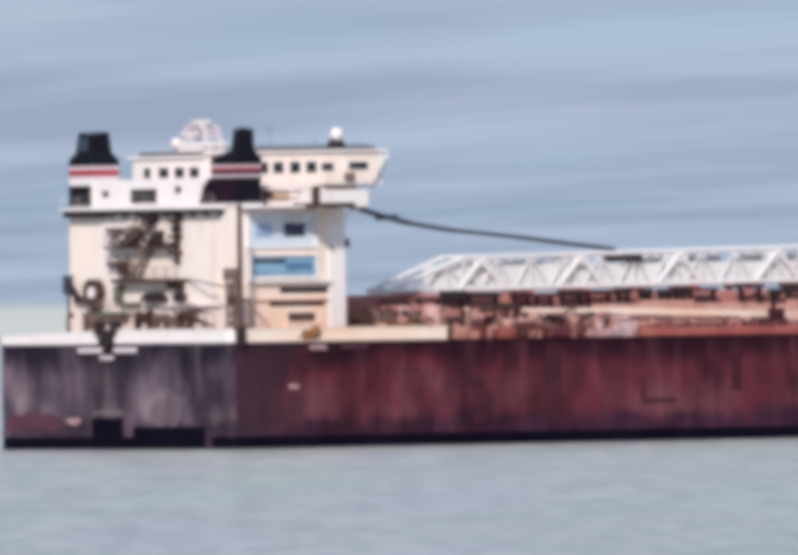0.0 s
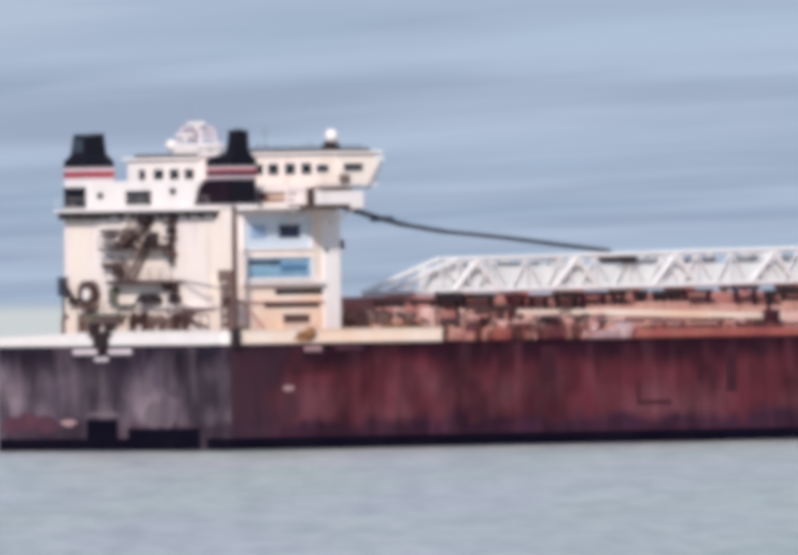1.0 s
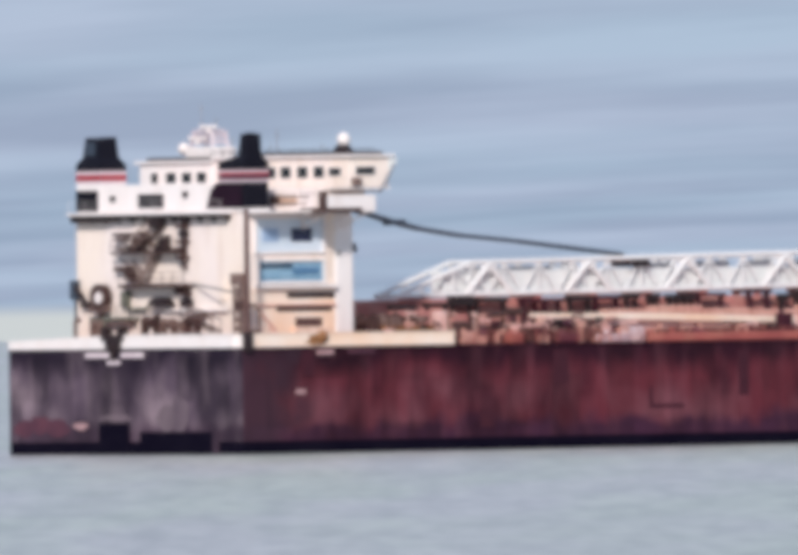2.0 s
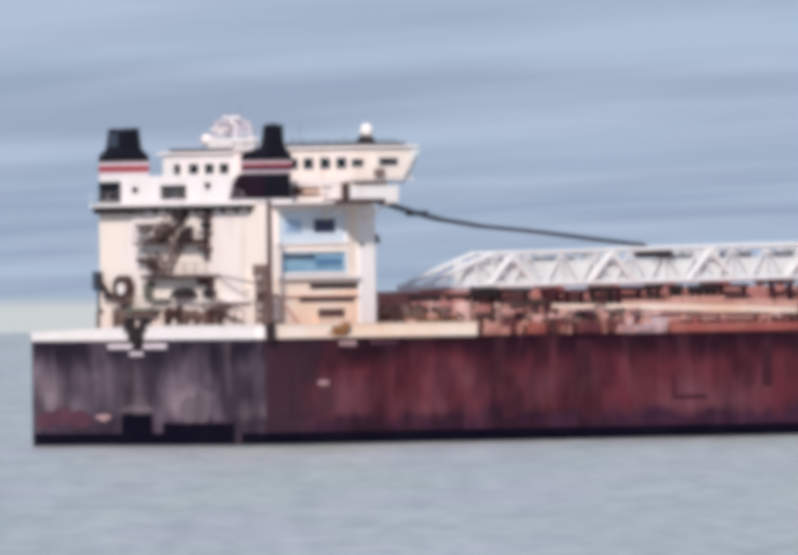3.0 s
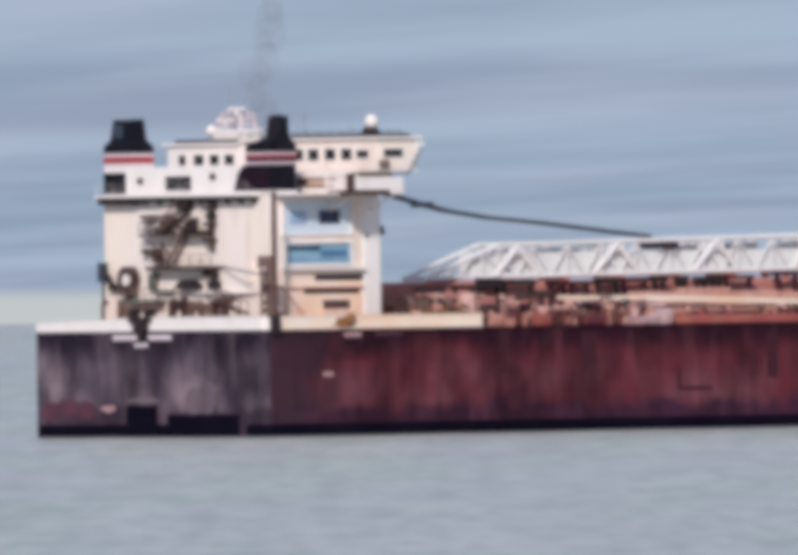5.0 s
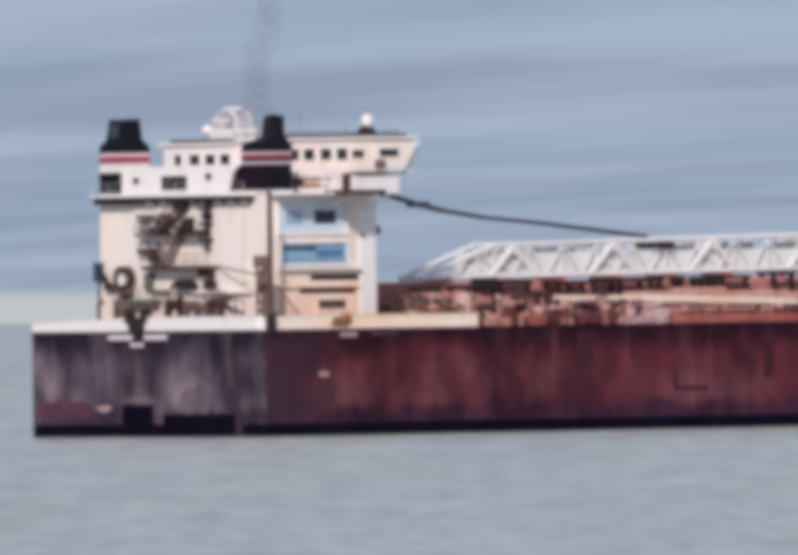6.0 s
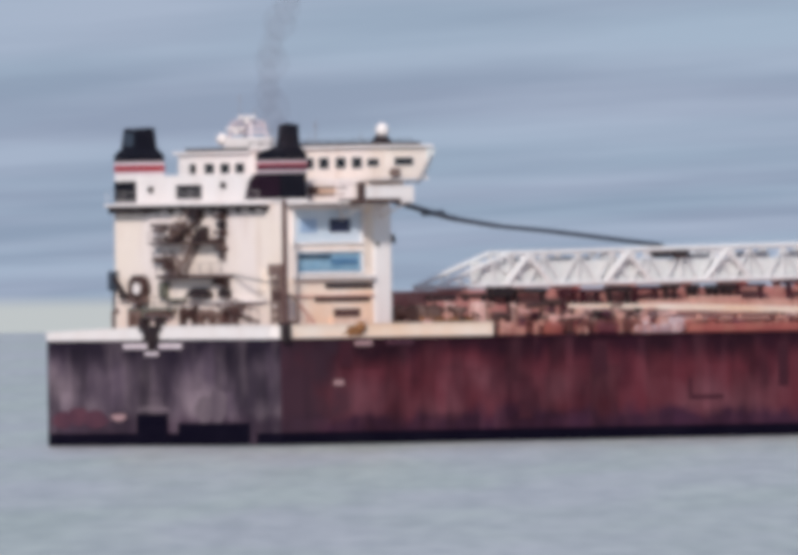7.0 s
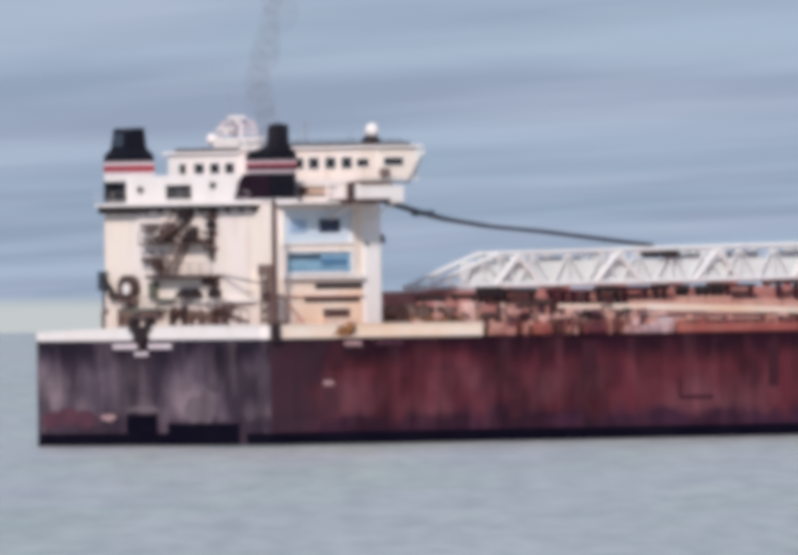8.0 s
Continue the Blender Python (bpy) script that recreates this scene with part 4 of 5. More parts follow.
        part("trestle", box(fk, fk + 0.25, 12.9, 13.3, DECK, 10.4, bevel=0.02), M_ORANGE, gangway)
    bm = bmesh.new()
    add_tube(bm, P(31.0, 12.6, 11.3), P(33.6, 12.6, 11.55), 0.22, 8)
    add_box(bm, 33.0, 34.8, 12.2, 13.0, 11.35, 12.0, 0.15)
    add_box(bm, 33.6, 34.1, 12.4, 12.8, DECK, 11.4, 0.03)
    part("hose_crane", bm, M_UMBER, ship, "dark umber hose crane on the side deck")
    for f0, f1, z0, z1, m in ((37.3, 40.0, 9.7, 10.6, M_SMUDGE), (24.2, 25.2, 9.6, 11.8, M_SALMON), (25.8, 28.6, 9.3, 10.9, M_BROWN), (45.9, 47.8, 9.2, 10.15, M_PALE)):
        bm = bmesh.new()
        add_box(bm, f0, f1, 13.0, 13.8, DECK, z0 + 0.02, 0.04)
        add_box(bm, f0 - 0.1, f1 + 0.1, 12.9, 13.9, z0, z1, 0.15)
        part("deck_winch_housing", bm, m, ship, "painted winch housing on the side deck")
    # red gunwale strip, pale bollards and dark lockers along the edge
    for side in (1, -1):
        part("gunwale", box(47.0, 270.0, side * 15.35, side * 15.7, DECK, DECK + 0.75, bevel=0.05), M_DECK, ship, "bright red gunwale plate")
    for f, w_, h, m in ((42.0, 3.2, 0.7, M_PALE), (31.5, 1.5, 0.9, M_DECK), (37.0, 2.6, 0.8, M_MAROON), (63.0, 1.4, 2.3, M_SMUDGE), (26.0, 1.6, 1.0, M_ORANGE), (53.0, 1.2, 0.9, M_MAROON)):
        bm = bmesh.new()
        add_box(bm, f, f + w_, 14.1, 15.0, DECK, DECK + h, 0.12)
        add_tube(bm, P(f + w_ * 0.3, 14.5, DECK + h - 0.05), P(f + w_ * 0.3, 14.5, DECK + h + 0.35), 0.22, 10)
        part("bollard_chest", bm, m, ship)
    for k in range(26):
        f = 26.0 + k * 2.3 + rng.uniform(-0.8, 0.8)
        z = rng.uniform(9.7, 11.2)
        bm = bmesh.new()
        add_tube(bm, P(f, 9.6, z), P(f + rng.uniform(1.0, 2.8), 9.6, z + rng.uniform(-0.25, 0.45)), rng.uniform(0.12, 0.24), 8)
        add_box(bm, f + 0.2, f + 0.45, 9.45, 9.75, DECK, z, 0.03)
        part("branch_pipe", bm, (M_DARK, M_SALMON, M_MAROON, M_SALMON, M_ORANGE)[k % 5], ship, "branch pipe beside the hatches")
    # small fittings scattered along the side deck
    tints = (M_DARK, M_MAROON, M_SALMON, M_PALE, M_ORANGE, M_DARK, M_DECK, M_BROWN)
    f = 25.5
    while f < 100:
        s, h, w_ = rng.uniform(13.7, 15.0), rng.uniform(0.45, 1.35), rng.uniform(0.3, 1.3)
        bm = bmesh.new()
        kind = rng.random()
        if kind < 0.4:
            add_tube(bm, P(f, s, DECK), P(f, s, DECK + h), 0.2, 8)
            add_tube(bm, P(f, s, DECK + h), P(f, s, DECK + h + 0.12), 0.32, 10)
            part("bollard", bm, rng.choice(tints), ship)
        elif kind < 0.75:
            add_box(bm, f, f + w_, s - 0.3, s + 0.3, DECK, DECK + h, 0.06)
            part("deck_box", bm, rng.choice(tints), ship)
        else:
            add_tube(bm, P(f, s, DECK), P(f, s, DECK + h), 0.12, 8)
            add_tube(bm, P(f, s, DECK + h), P(f + 1.1, s, DECK + h + 0.15), 0.12, 8)
            add_tube(bm, P(f + 1.1, s, DECK + h + 0.15), P(f + 1.1, s, DECK), 0.12, 8)
            part("pipe_loop", bm, rng.choice(tints), ship)
        f += w_ + rng.uniform(0.2, 1.6)
    # stand pipes, hose boxes and cleats crowded between the deckhouse and the foot of the boom
    crowd = random.Random(8)
    shades = (M_DARK, M_SALMON, M_UMBER, M_ROSE, M_SMUDGE, M_ORANGE, M_BROWN, M_TAUPE)
    for k in range(44):
        f, s, z = 17.4 + k * 0.62 + crowd.uniform(-0.3, 0.3), crowd.uniform(13.5, 14.6), crowd.uniform(9.9, 12.0 - 0.02 * k)
        bm = bmesh.new()
        add_tube(bm, P(f, s, DECK), P(f, s, z), 0.07, 6)
        if k % 3:
            add_box(bm, f - crowd.uniform(0.2, 0.5), f + crowd.uniform(0.2, 0.6), s - 0.2, s + 0.2, z - crowd.uniform(0.25, 0.6), z, 0.05)
            part("hose_box", bm, shades[k % 8], ship, "small painted hose box on a post")
        else:
            add_tube(bm, P(f - 0.1, s, z), P(f + crowd.uniform(0.6, 1.3), s, z + crowd.uniform(-0.5, 0.3)), 0.13, 8)
            part("stand_pipe", bm, shades[(k + 3) % 8], ship, "bent stand pipe on the side deck")
    # deck-edge rail
    for side in (1, -1):
        bm = bmesh.new()
        add_rail(bm, [P(24.4, side * 15.6, DECK), P(278.0, side * 15.6, DECK)], 1.05, 0.04, 2.4)
        part("guard_rail", bm, M_DECK, ship, "red deck-edge guard rail")
    # tall winches at the fore end of the poop
    for f, s, z, a in ((17.9, 11.6, 10.9, 1.0), (20.6, 11.2, 10.7, 1.2), (23.2, 10.6, 11.0, 0.9)):
        bm = bmesh.new()
        add_tube(bm, P(f, s - 0.8, z), P(f, s + 0.8, z), 0.45 * a, 14)
        for ds in (-0.95, 0.8):
            add_tube(bm, P(f, s + ds, z), P(f, s + ds + 0.15, z), 0.8 * a, 16)
        for ds in (-1.1, 1.1):
            add_box(bm, f - 0.5, f + 0.5, s + ds - 0.1, s + ds + 0.1, DECK, z + 0.5, 0.04)
        part("deck_winch", bm, M_UMBER if a < 1.1 else M_TAUPE, ship, "dark deck winch forward of the deckhouse")


build_deck_gear()


# ---- stern: stairs, ladders, winches, anchor ----
def build_stair(s0, z0, s1, z1, f, mat, width=0.9):
    """A steep open stair across the aft face: stringers, hand rails and treads."""
    bm = bmesh.new()
    add_tube(bm, P(f, s0, z0), P(f, s1, z1), 0.1, 6)
    stair = part("stair", bm, mat, ship, "steep dark steel stair")
    part("stringer", tube(P(f - width, s0, z0), P(f - width, s1, z1), 0.1, 6), mat, stair)
    for ff in (f, f - width):
        part("hand_rail", tube(P(ff, s0, z0 + 1.0), P(ff, s1, z1 + 1.0), 0.07, 5), mat, stair)
        for k in range(5):
            p = P(ff, s0 + (s1 - s0) * k / 4, z0 + (z1 - z0) * k / 4)
            part("rail_post", tube(p, p + Vector((0, 0, 1.0)), 0.04, 5), mat, stair)
    n = max(3, int(abs(z1 - z0) / 0.22))
    for k in range(1, n):
        s, z = s0 + (s1 - s0) * k / n, z0 + (z1 - z0) * k / n
        part("tread", box(f - width, f, s - 0.14, s + 0.14, z - 0.03, z + 0.03), mat, stair)


def build_stern():
    F = H0 - 0.12
    # platforms along the aft face
    for s0, s1, z, thick in ((-5.4, 3.6, 17.35, 0.2), (-4.4, 4.6, 14.5, 0.34), (-8.4, -2.9, 11.6, 0.25)):
        bm = bmesh.new()
        add_box(bm, F - 1.1, F + 0.11, s0, s1, z - thick, z, 0.02)
        pf = part("platform", bm, M_OLIVE if z < 12 else M_UMBER, ship, "dark steel platform on the aft wall")
        for s in (s0 + 0.4, s1 - 0.4):
            part("bracket", tube(P(F + 0.1, s, z - 0.9), P(F - 0.9, s, z - 0.15), 0.06, 6), M_DARK, pf)
        bm = bmesh.new()
        add_rail(bm, [P(F - 1.05, s0, z), P(F - 1.05, s1, z)], 1.0, 0.03, 1.6, 2)
        part("platform_rail", bm, M_UMBER, pf)
    for a, m in (((-3.5, 15.6, -2.2, 14.5), M_UMBER), ((0.4, 17.2, -1.7, 14.6), M_TAUPE), ((-2.6, 17.4, -0.2, 19.1), M_TAUPE), ((6.0, 11.7, 10.5, 10.3), M_UMBER)):
        build_stair(*a, F - 0.1 if a[0] < 5 else 2.2, m)
    # caged vertical ladders
    for s, z0, z1 in ((3.65, 15.7, 20.3), (3.9, 12.6, 14.2)):
        bm = bmesh.new()
        for ds in (-0.27, 0.27):
            add_tube(bm, P(F - 0.15, s + ds, z0), P(F - 0.15, s + ds, z1), 0.1, 6)
        for k in range(int((z1 - z0) / 0.3)):
            add_tube(bm, P(F - 0.15, s - 0.27, z0 + 0.15 + k * 0.3), P(F - 0.15, s + 0.27, z0 + 0.15 + k * 0.3), 0.045, 5)
        for k in range(int((z1 - z0) / 1.4)):
            add_box(bm, F - 0.75, F + 0.1, s - 0.5, s + 0.5, z0 + 0.9 + k * 1.4, z0 + 1.2 + k * 1.4)
        part("ladder", bm, M_UMBER, ship, "dark caged ladder")
    # lockers, vents, pipes and doors on the aft wall
    for s0, s1, z0, z1, d, m, nm in ((-5.9, -3.7, 18.75, 19.0, 0.5, M_UMBER, "pipe_bracket"), (-5.7, -4.2, 18.3, 18.55, 0.5, M_TAUPE, "pipe_bracket"),
                                     (-3.7, -1.7, 17.36, 18.0, 0.6, M_DARK, "locker"), (-3.2, -2.4, 18.0, 18.6, 0.5, M_UMBER, "locker"),
                                     (0.9, 1.6, 17.36, 18.75, 0.5, M_DARK, "locker"), (-0.4, 0.8, 19.3, 19.5, 0.3, M_DARK, "wall_vent"),
                                     (3.1, 4.1, 18.55, 19.1, 0.4, M_DARK, "wall_vent"), (2.0, 3.4, 17.36, 17.65, 0.4, M_UMBER, "cable_box"),
                                     (-5.6, -3.4, 15.62, 16.08, 0.6, M_UMBER, "locker"), (-4.3, -3.2, 14.9, 15.5, 0.5, M_UMBER, "locker"),
                                     (-10.4, -9.1, 12.45, 13.0, 0.5, M_DARK, "fire_cabinet"), (-4.85, -4.05, 12.5, 13.9, 0.5, M_OLIVE, "wall_door"),
                                     (3.3, 4.6, 12.5, 13.2, 0.5, M_DARK, "locker"), (2.4, 3.3, 13.6, 14.2, 0.4, M_UMBER, "wall_vent"),
                                     (-4.0, -1.5, 12.2, 12.45, 0.5, M_OLIVE, "pipe_tray"), (1.2, 9.4, 12.05, 12.25, 0.35, M_WHITE, "wall_ledge"),
                                     (8.2, 9.1, 13.0, 14.8, 0.1, M_CREAM, "wall_door"), (4.9, 6.6, 11.55, 11.8, 0.4, M_TAUPE, "pipe_tray")):
        bm = bmesh.new()
        add_box(bm, F - d, F + 0.11, s0, s1, z0, z1, 0.06)
        part(nm, bm, m, ship)
    bm = bmesh.new()
    add_slab(bm, ((-0.3, 17.36), (0.85, 17.36), (0.85, 18.5), (0.5, 18.5)), F - 0.5, F + 0.05)
    part("sloping_locker", bm, M_DARK, ship, "dark locker with a sloping side")
    # bent exhaust pipes on the upper wall
    for pts, r in (([(-3.0, 18.9), (-1.6, 18.95), (-0.8, 18.5), (0.2, 18.95), (0.8, 19.4)], 0.15), ([(-2.4, 18.4), (-1.2, 18.3), (-0.6, 17.9)], 0.13), ([(-5.6, 17.65), (-4.4, 17.6), (-3.6, 17.9)], 0.12)):
        bm = bmesh.new()
        for (sa, za), (sb, zb) in zip(pts, pts[1:]):
            add_tube(bm, P(F - 0.3, sa, za), P(F - 0.3, sb, zb), r, 8)
        part("bent_pipe", bm, M_UMBER, ship, "bent dark pipe on the aft wall")
    # arched vent hood
    part("vent_hood", slab([(-0.9, 12.5), (2.1, 12.5), (2.1, 12.75), (1.7, 13.1), (1.1, 13.35), (0.2, 13.35), (-0.4, 13.1)], F - 0.8, F + 0.1), M_DARK, ship, "dark arched vent hood")
    # hose reel on the low platform, with its davit
    bm = bmesh.new()
    add_tube(bm, P(F - 0.9, -7.5, 13.45), P(F - 0.1, -7.5, 13.45), 1.1, 18)
    reel = part("hose_reel", bm, M_UMBER, ship, "dark round hose reel")
    part("reel_hub", tube(P(F - 1.0, -7.3, 13.35), P(F - 0.9, -7.3, 13.35), 0.5, 14), M_WHITE, reel, "white hub")
    part("reel_foot", box(F - 0.8, F - 0.2, -8.6, -6.5, 12.1, 12.75, bevel=0.04), M_TAUPE, reel)
    part("davit_arm", tube(P(F - 0.5, -10.9, 14.3), P(F - 0.5, -9.3, 12.6), 0.24, 8), M_DARK, reel)
    part("reel_leg", box(F - 0.7, F - 0.3, -7.7, -7.3, 11.6, 12.12), M_UMBER, reel)
    # mooring winches, bitts and chocks behind the bulwark
    for s, z, m, k in ((1.2, 11.1, M_UMBER, 0.95), (3.6, 11.0, M_TAUPE, 0.8), (5.0, 10.9, M_TAUPE, 0.7), (6.9, 11.2, M_BROWN, 0.7), (-6.2, 11.0, M_TAUPE, 0.6)):
        bm = bmesh.new()
        add_tube(bm, P(2.0, s - 0.6 * k, z), P(2.0, s + 0.6 * k, z), 0.3 * k, 14)
        for ds in (-0.75, 0.6):
            add_tube(bm, P(2.0, s + ds * k, z), P(2.0, s + (ds + 0.15) * k, z), 0.68 * k, 16)
        for ds in (-0.9, 0.9):
            add_box(bm, 1.6, 2.4, s + ds * k - 0.12, s + ds * k + 0.12, DECK, z + 0.35, 0.04)
        part("mooring_winch", bm, m, ship, "dark stern mooring winch")
    for s, h, m in ((-8.6, 2.4, M_TAUPE), (-4.5, 2.4, M_OLIVE), (2.4, 2.7, M_UMBER), (8.4, 1.9, M_UMBER)):
        bm = bmesh.new()
        add_tube(bm, P(1.4, s, DECK), P(1.4, s, DECK + h), 0.13, 8)
        add_tube(bm, P(1.4, s, DECK + h), P(1.4, s + 0.5, DECK + h + 0.25), 0.12, 8)
        add_ball(bm, P(1.4, s + 0.5, DECK + h + 0.1), 0.26, 1.0, 10)
        part("gooseneck_vent", bm, m, ship, "dark gooseneck vent")
    part("corner_cabinet", box(H0 - 0.6, H0 + 0.1, -HW - 0.25, -HW + 0.55, 13.2, 14.9, bevel=0.06), M_STEEL, ship, "dark blue-grey cabinet at the corner of the deckhouse")
    part("corner_post", tube(P(H0 - 0.2, -HW + 0.1, DECK), P(H0 - 0.2, -HW + 0.1, 13.2), 0.12, 8), M_STEEL, ship)
    # kingpost at the starboard quarter with its stay
    bm = bmesh.new()
    add_tube(bm, P(0.5, 16.2, 8.7), P(0.5, 16.2, 20.9), 0.27, 12, 0.22)
    kp = part("kingpost", bm, M_BROWN, ship, "tall brown kingpost at the quarter")
    part("post_base", box(0.1, 0.9, 15.85, 16.5, 8.6, 10.2, bevel=0.06), M_DARK, kp, "dark foot of the kingpost")
    part("winch_box", box(0.2, 1.0, 14.2, 15.9, 14.35, 15.35, bevel=0.08), M_TAUPE, kp)
    part("winch_box", box(0.2, 1.0, 14.7, 15.9, 12.2, 13.0, bevel=0.08), M_UMBER, kp)
    bm = bmesh.new()
    for s, f in ((14.5, 0.4), (15.8, 0.4), (14.5, 1.1)):
        add_tube(bm, P(f, s, DECK), P(f, s, 14.4), 0.13, 8)
    for z in (10.5, 11.2, 12.1, 13.2, 13.8):
        add_tube(bm, P(0.4, 14.5, z), P(0.4, 15.8, z), 0.14, 8)
        add_tube(bm, P(0.4, 14.5, z), P(0.4, 15.8, z + 0.6), 0.09, 6)
    part("winch_tower", bm, M_TAUPE, kp, "taupe steel winch tower")
    bm = bmesh.new()
    for f, z0, z1 in ((1.1, 10.2, 12.6), (2.5, 10.2, 12.0)):
        add_tube(bm, P(f, 15.4, z0), P(f, 15.4, z1), 0.17, 8)
    for a, b in (((1.1, 12.6), (2.0, 12.55)), ((2.0, 12.55), (2.5, 12.0)), ((1.1, 10.3), (2.5, 10.3))):
        add_tube(bm, P(a[0], 15.4, a[1]), P(b[0], 15.4, b[1]), 0.17, 8)
    for f in (1.2, 2.4):
        add_tube(bm, P(f, 15.4, DECK), P(f, 15.4, 10.3), 0.12, 8)
    part("roller_frame", bm, M_TAUPE, kp, "rounded roller frame")
    part("stay", tube(P(F, 4.6, 14.45), P(0.6, 15.0, 13.6), 0.08, 6), M_CABLE, kp)
    for a, b, r in ((P(2.4, 15.3, 12.2), P(4.3, 15.3, 10.4), 0.17), (P(4.3, 15.3, 10.4), P(4.4, 15.3, 9.0), 0.2), (P(3.7, 15.3, 10.9), P(3.7, 15.3, 9.0), 0.1)):
        part("brace", tube(a, b, r, 8), M_ORANGE, kp)
    # side gear below the galleries
    bm = bmesh.new()
    add_box(bm, 7.6, 9.4, 15.2, 16.1, 9.0, 9.9, 0.2)
    add_ball(bm, P(9.2, 15.9, 9.75), 0.55, 1, 10)
    add_tube(bm, P(7.2, 15.8, 9.2), P(8.8, 15.8, 10.0), 0.2, 8)
    part("chock_winch", bm, M_RUSTY, ship, "rusty orange chock winch at the deck edge")
    for f0, f1, z0, z1, m in ((8.4, 10.3, 8.15, 8.62, M_WORN), (11.9, 15.0, 8.22, 8.56, M_ROSE)):
        bm = bmesh.new()
        add_box(bm, f0, f1, BEAM - 0.05, BEAM + 0.16, z0, z1, 0.08)
        part("fairlead", bm, m, ship, "pale mooring fairlead in the hull")
    bm = bmesh.new()
    add_box(bm, 6.7, 8.0, BEAM - 0.02, BEAM + 0.1, 6.3, 8.55, 0.04)
    part("side_recess", bm, M_SMUDGE, ship, "dark maroon patch on the hull side")
    bm = bmesh.new()
    add_box(bm, 6.0, 7.1, BEAM - 0.02, BEAM + 0.1, 4.75, 5.2, 0.12)
    part("draft_plate", bm, M_WORN, ship, "pale worn plate on the hull")
    for f0, f1, z0, z1 in ((46.6, 46.95, 3.0, 4.9), (46.96, 50.6, 3.0, 3.35), (35.5, 37.2, 5.4, 8.3), (27.0, 28.5, 1.6, 3.2), (57.0, 58.2, 4.0, 8.0)):
        part("welded_patch", box(f0, f1, BEAM - 0.02, BEAM + 0.03, z0, z1), M_SMUDGE, ship, "dark maroon patch")
    # rose, mauve and pale patches on the stern
    for s0, s1, z0, z1, t, m in ((-14.6, -12.2, 1.2, 2.6, 0.03, M_ROSE), (-12.4, -9.9, 1.5, 3.0, 0.034, M_ROSE), (-10.1, -7.2, 1.2, 2.7, 0.038, M_ROSE),
                                 (-6.5, -4.6, 1.85, 2.4, 0.042, M_WORN), (5.1, 7.2, 1.6, 3.9, 0.03, M_MAUVE), (7.0, 9.2, 1.6, 4.6, 0.034, M_MAUVE),
                                 (-2.8, 1.3, 2.6, 3.1, 0.03, M_MAUVE)):
        ring = []
        for k in range(14):
            a = math.tau * k / 14
            r = 1.0 + 0.1 * math.sin(3 * a + s0) + 0.07 * math.sin(5 * a + z1)
            ring.append(((s0 + s1) / 2 + (s1 - s0) * 0.55 * r * math.cos(a), (z0 + z1) / 2 + (z1 - z0) * 0.55 * r * math.sin(a)))
        part("paint_patch", slab(ring, -STERN - t, -STERN + 0.01), m, ship, "irregular patch of another tone on the stern")
    # stern anchor in its housing, with white name bars either side
    bm = bmesh.new()
    add_box(bm, -STERN - 0.35, 0.5, -1.75, 0.15, DECK - 0.1, DECK + 1.2, 0.1)
    add_box(bm, -STERN - 0.45, 0.0, -2.2, -1.6, DECK + 0.7, DECK + 1.95, 0.08)
    add_box(bm, -STERN - 0.45, 0.0, -0.05, 0.55, DECK + 0.7, DECK + 1.95, 0.08)
    add_tube(bm, P(-STERN - 0.2, -0.8, DECK + 0.4), P(-STERN - 0.2, -0.8, DECK - 1.0), 0.5, 10, 0.2)
    part("stern_anchor", bm, M_DARK, ship, "dark stern anchor in its pocket")
    for s0, s1 in ((-4.8, -1.5), (0.1, 3.2)):
        part("name_bar", box(-STERN - 0.05, 0.01 - STERN, s0, s1, 8.1, 8.55), M_PALE, ship, "white bar of unreadable lettering")
    part("name_bar", box(-STERN - 0.05, 0.01 - STERN, -1.8, 0.0, 7.5, 7.85), M_PALE, ship)
    part("rudder_recess", box(-STERN - 0.22, 0.05, -2.9, 1.2, -0.4, 2.4, bevel=0.08), M_BOOT, ship, "black rudder housing at the waterline")
    part("bottom_patch", box(-STERN - 0.06, 0.03, 2.6, 12.5, -0.4, 1.6, bevel=0.03), M_BOOT, ship, "black patch of bottom paint")
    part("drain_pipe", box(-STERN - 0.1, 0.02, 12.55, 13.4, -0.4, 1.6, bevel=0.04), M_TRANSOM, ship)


build_stern()


# ---- shell plates ----
def build_plates():
    rng = random.Random(21)
    hull, transom = bpy.data.objects["hull"], bpy.data.objects["transom"]
    f = 1.0
    while f < 92:
        w_ = rng.uniform(1.4, 3.4)
        cuts = [0.73, rng.uniform(1.6, 2.2), rng.uniform(4.4, 6.4), 8.58]
        for z0, z1 in zip(cuts, cuts[1:]):
            t = rng.uniform(0.012, 0.022)
            part("shell_plate", box(f + 0.02, f + w_ - 0.02, BEAM - 0.01, BEAM + t, z0 + 0.015, z1 - 0.015), M_SIDE, hull)
        f += w_
    s = -14.9
    while s < 14.6:
        w_ = min(rng.uniform(1.3, 3.4), 14.95 - s)
        cuts = [0.73, rng.uniform(2.2, 5.5), 8.1]
        for z0, z1 in zip(cuts, cuts[1:]):
            t = rng.uniform(0.012, 0.022)
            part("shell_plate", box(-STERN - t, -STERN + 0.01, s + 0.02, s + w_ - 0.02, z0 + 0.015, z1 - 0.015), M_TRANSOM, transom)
        s += w_


build_plates()


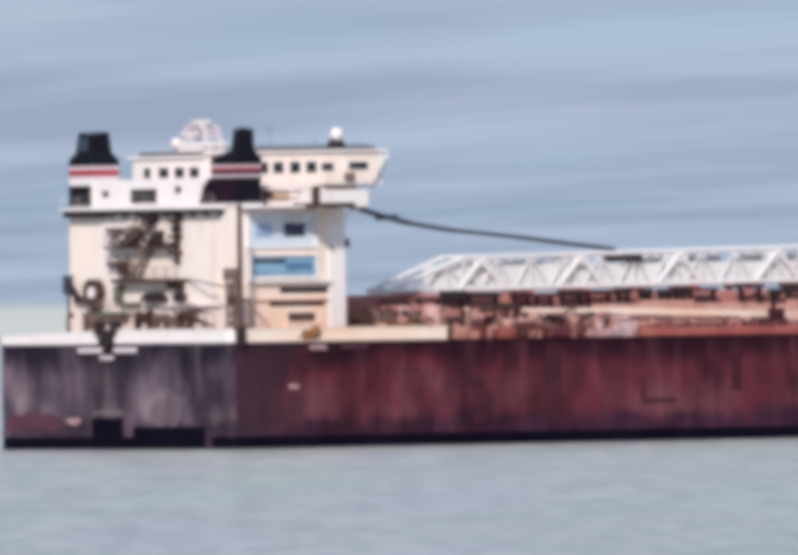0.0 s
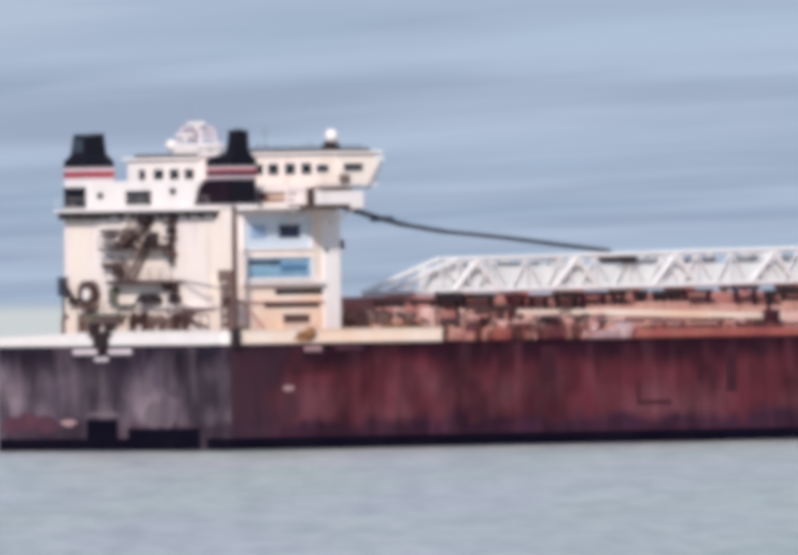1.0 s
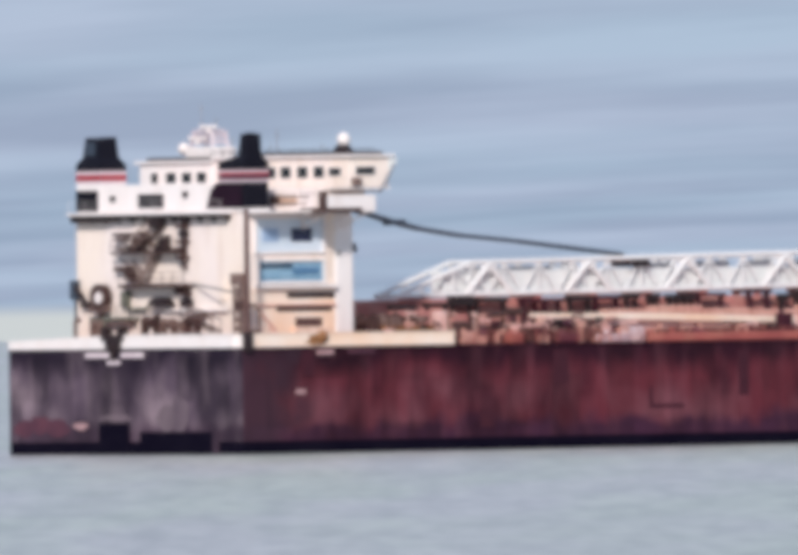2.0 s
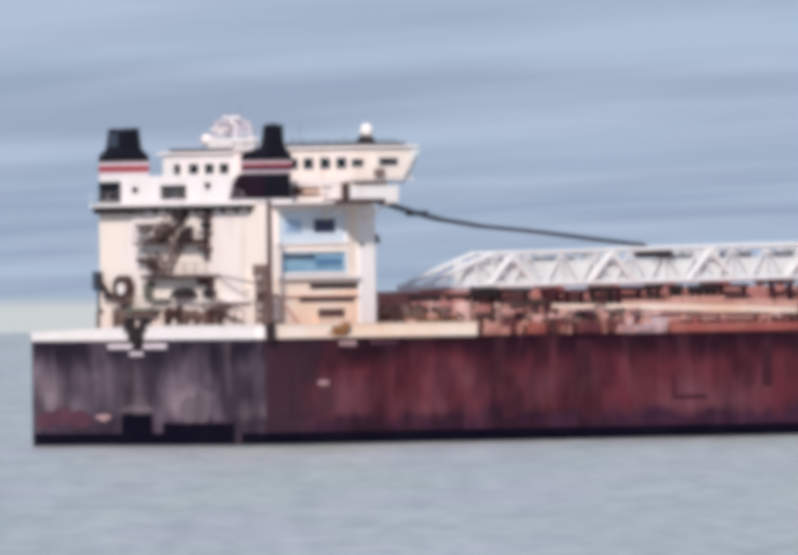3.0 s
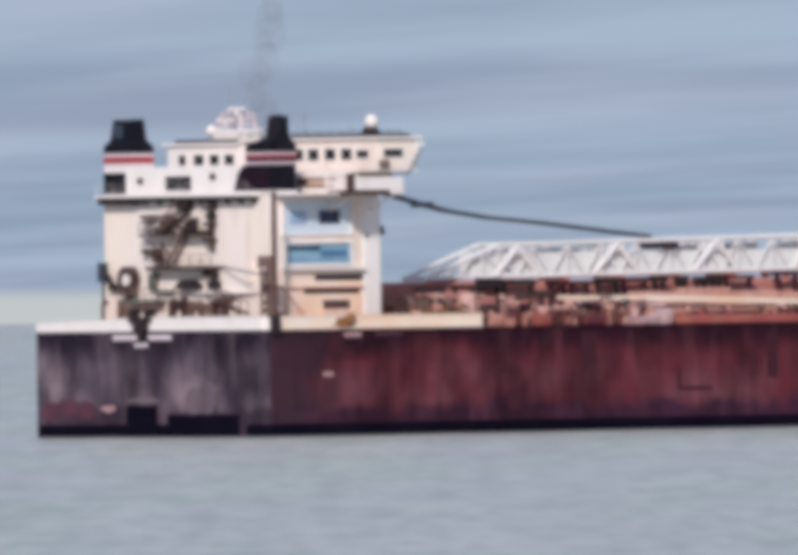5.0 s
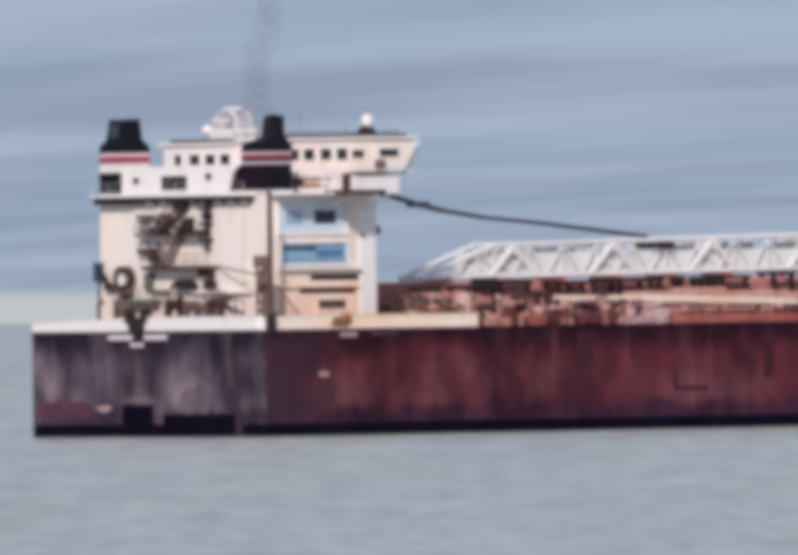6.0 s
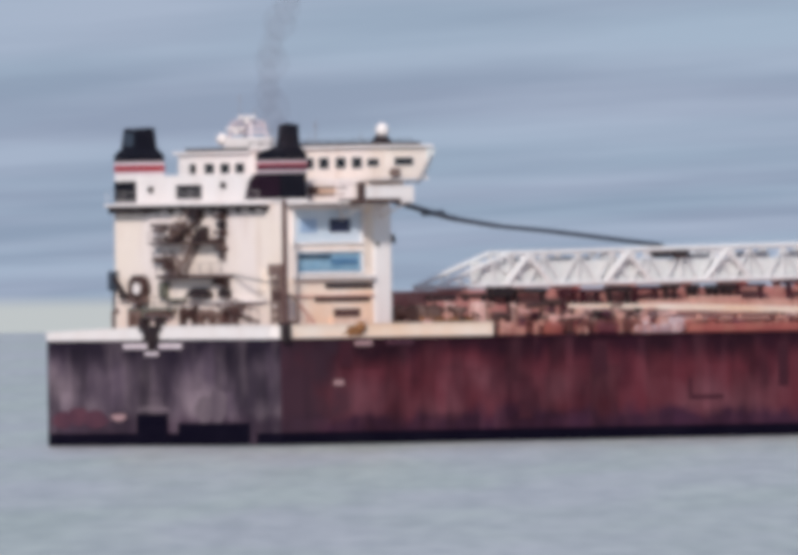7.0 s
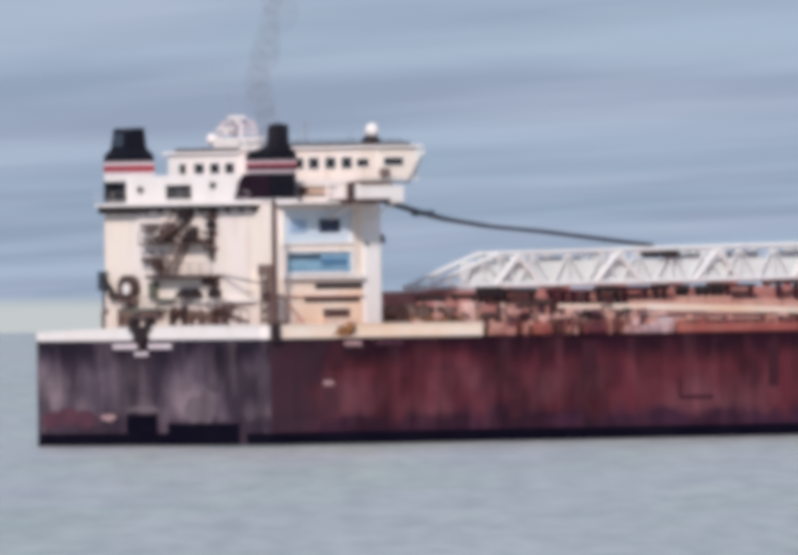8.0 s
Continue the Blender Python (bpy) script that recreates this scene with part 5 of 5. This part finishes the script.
# ---- smoke ----
smoke = tagged(new("smoke"), "thin grey exhaust smoke rising from the funnel", "smoke")
PUFFS = []


def build_smoke():
    rng = random.Random(11)
    shapes = []
    for k in range(4):
        bm = bmesh.new()
        got = bmesh.ops.create_icosphere(bm, subdivisions=3, radius=1.0)
        for v in got["verts"]:
            v.co *= 1.0 + 0.22 * noise.noise(v.co * 0.9 + Vector((k * 7.1, 3, 0)))
        me = bpy.data.meshes.new("puff")
        bm.to_mesh(me)
        bm.free()
        me.materials.append(M_SMOKE)
        shapes.append(me)
    for k in range(30):
        ob = new("puff", shapes[k % 4])
        ob.parent = smoke
        PUFFS.append((ob, 3.5 + k * 0.15, rng.uniform(-1, 1), rng.uniform(-0.6, 0.6), rng.uniform(0, 80)))
        ob.scale = (0.9 + 0.55 * (k % 3) / 2, 0.9 + 0.55 * (k % 3) / 2, rng.uniform(1.5, 1.9))


build_smoke()


# ---- what moves ----
def motions():
    speed = DRIFT / 17.2
    way = Vector((math.cos(radians(HEADING)), math.sin(radians(HEADING)), 0))

    def berth(t):
        p = HOME - way * speed * (t - 3.5)
        return pose(p.x, p.y, p.z, 0, 0, HEADING)

    rows = [(0.5 * k, berth(0.5 * k)) for k in range(17)]
    walk(ship, rows)
    walk(smoke, rows)
    for ob, start, a, b, turn in PUFFS:
        # waits low inside the deckhouse, passes up the funnel, then drifts off above it
        path = [(0.0, pose(*P(8.0, 7.5, 15.0))), (start - 0.45, pose(*P(8.0, 7.5, 15.0))), (start - 0.2, pose(*P(6.2, 9.6, 20.5)))]
        for d in (0.0, 0.3, 0.7, 1.2, 1.9, 2.8, 3.8, 4.6):
            t = min(start + d, 8.0)
            rise = 8.5 * max(0.0, t - start)
            spread = min(1.0, rise / 11.0)
            bend = math.sin(math.pi * min(rise, 12.0) / 12.0)      # the column bows aft, then comes back
            p = P(5.6 - 2.0 * bend + 0.8 * spread * b, 10.6 + 0.6 * spread * a, 24.6 + rise)
            if t - path[-1][0] > 0.02:
                path.append((t, pose(p.x, p.y, p.z, 0, 0, turn * spread)))
        walk(ob, path)


motions()
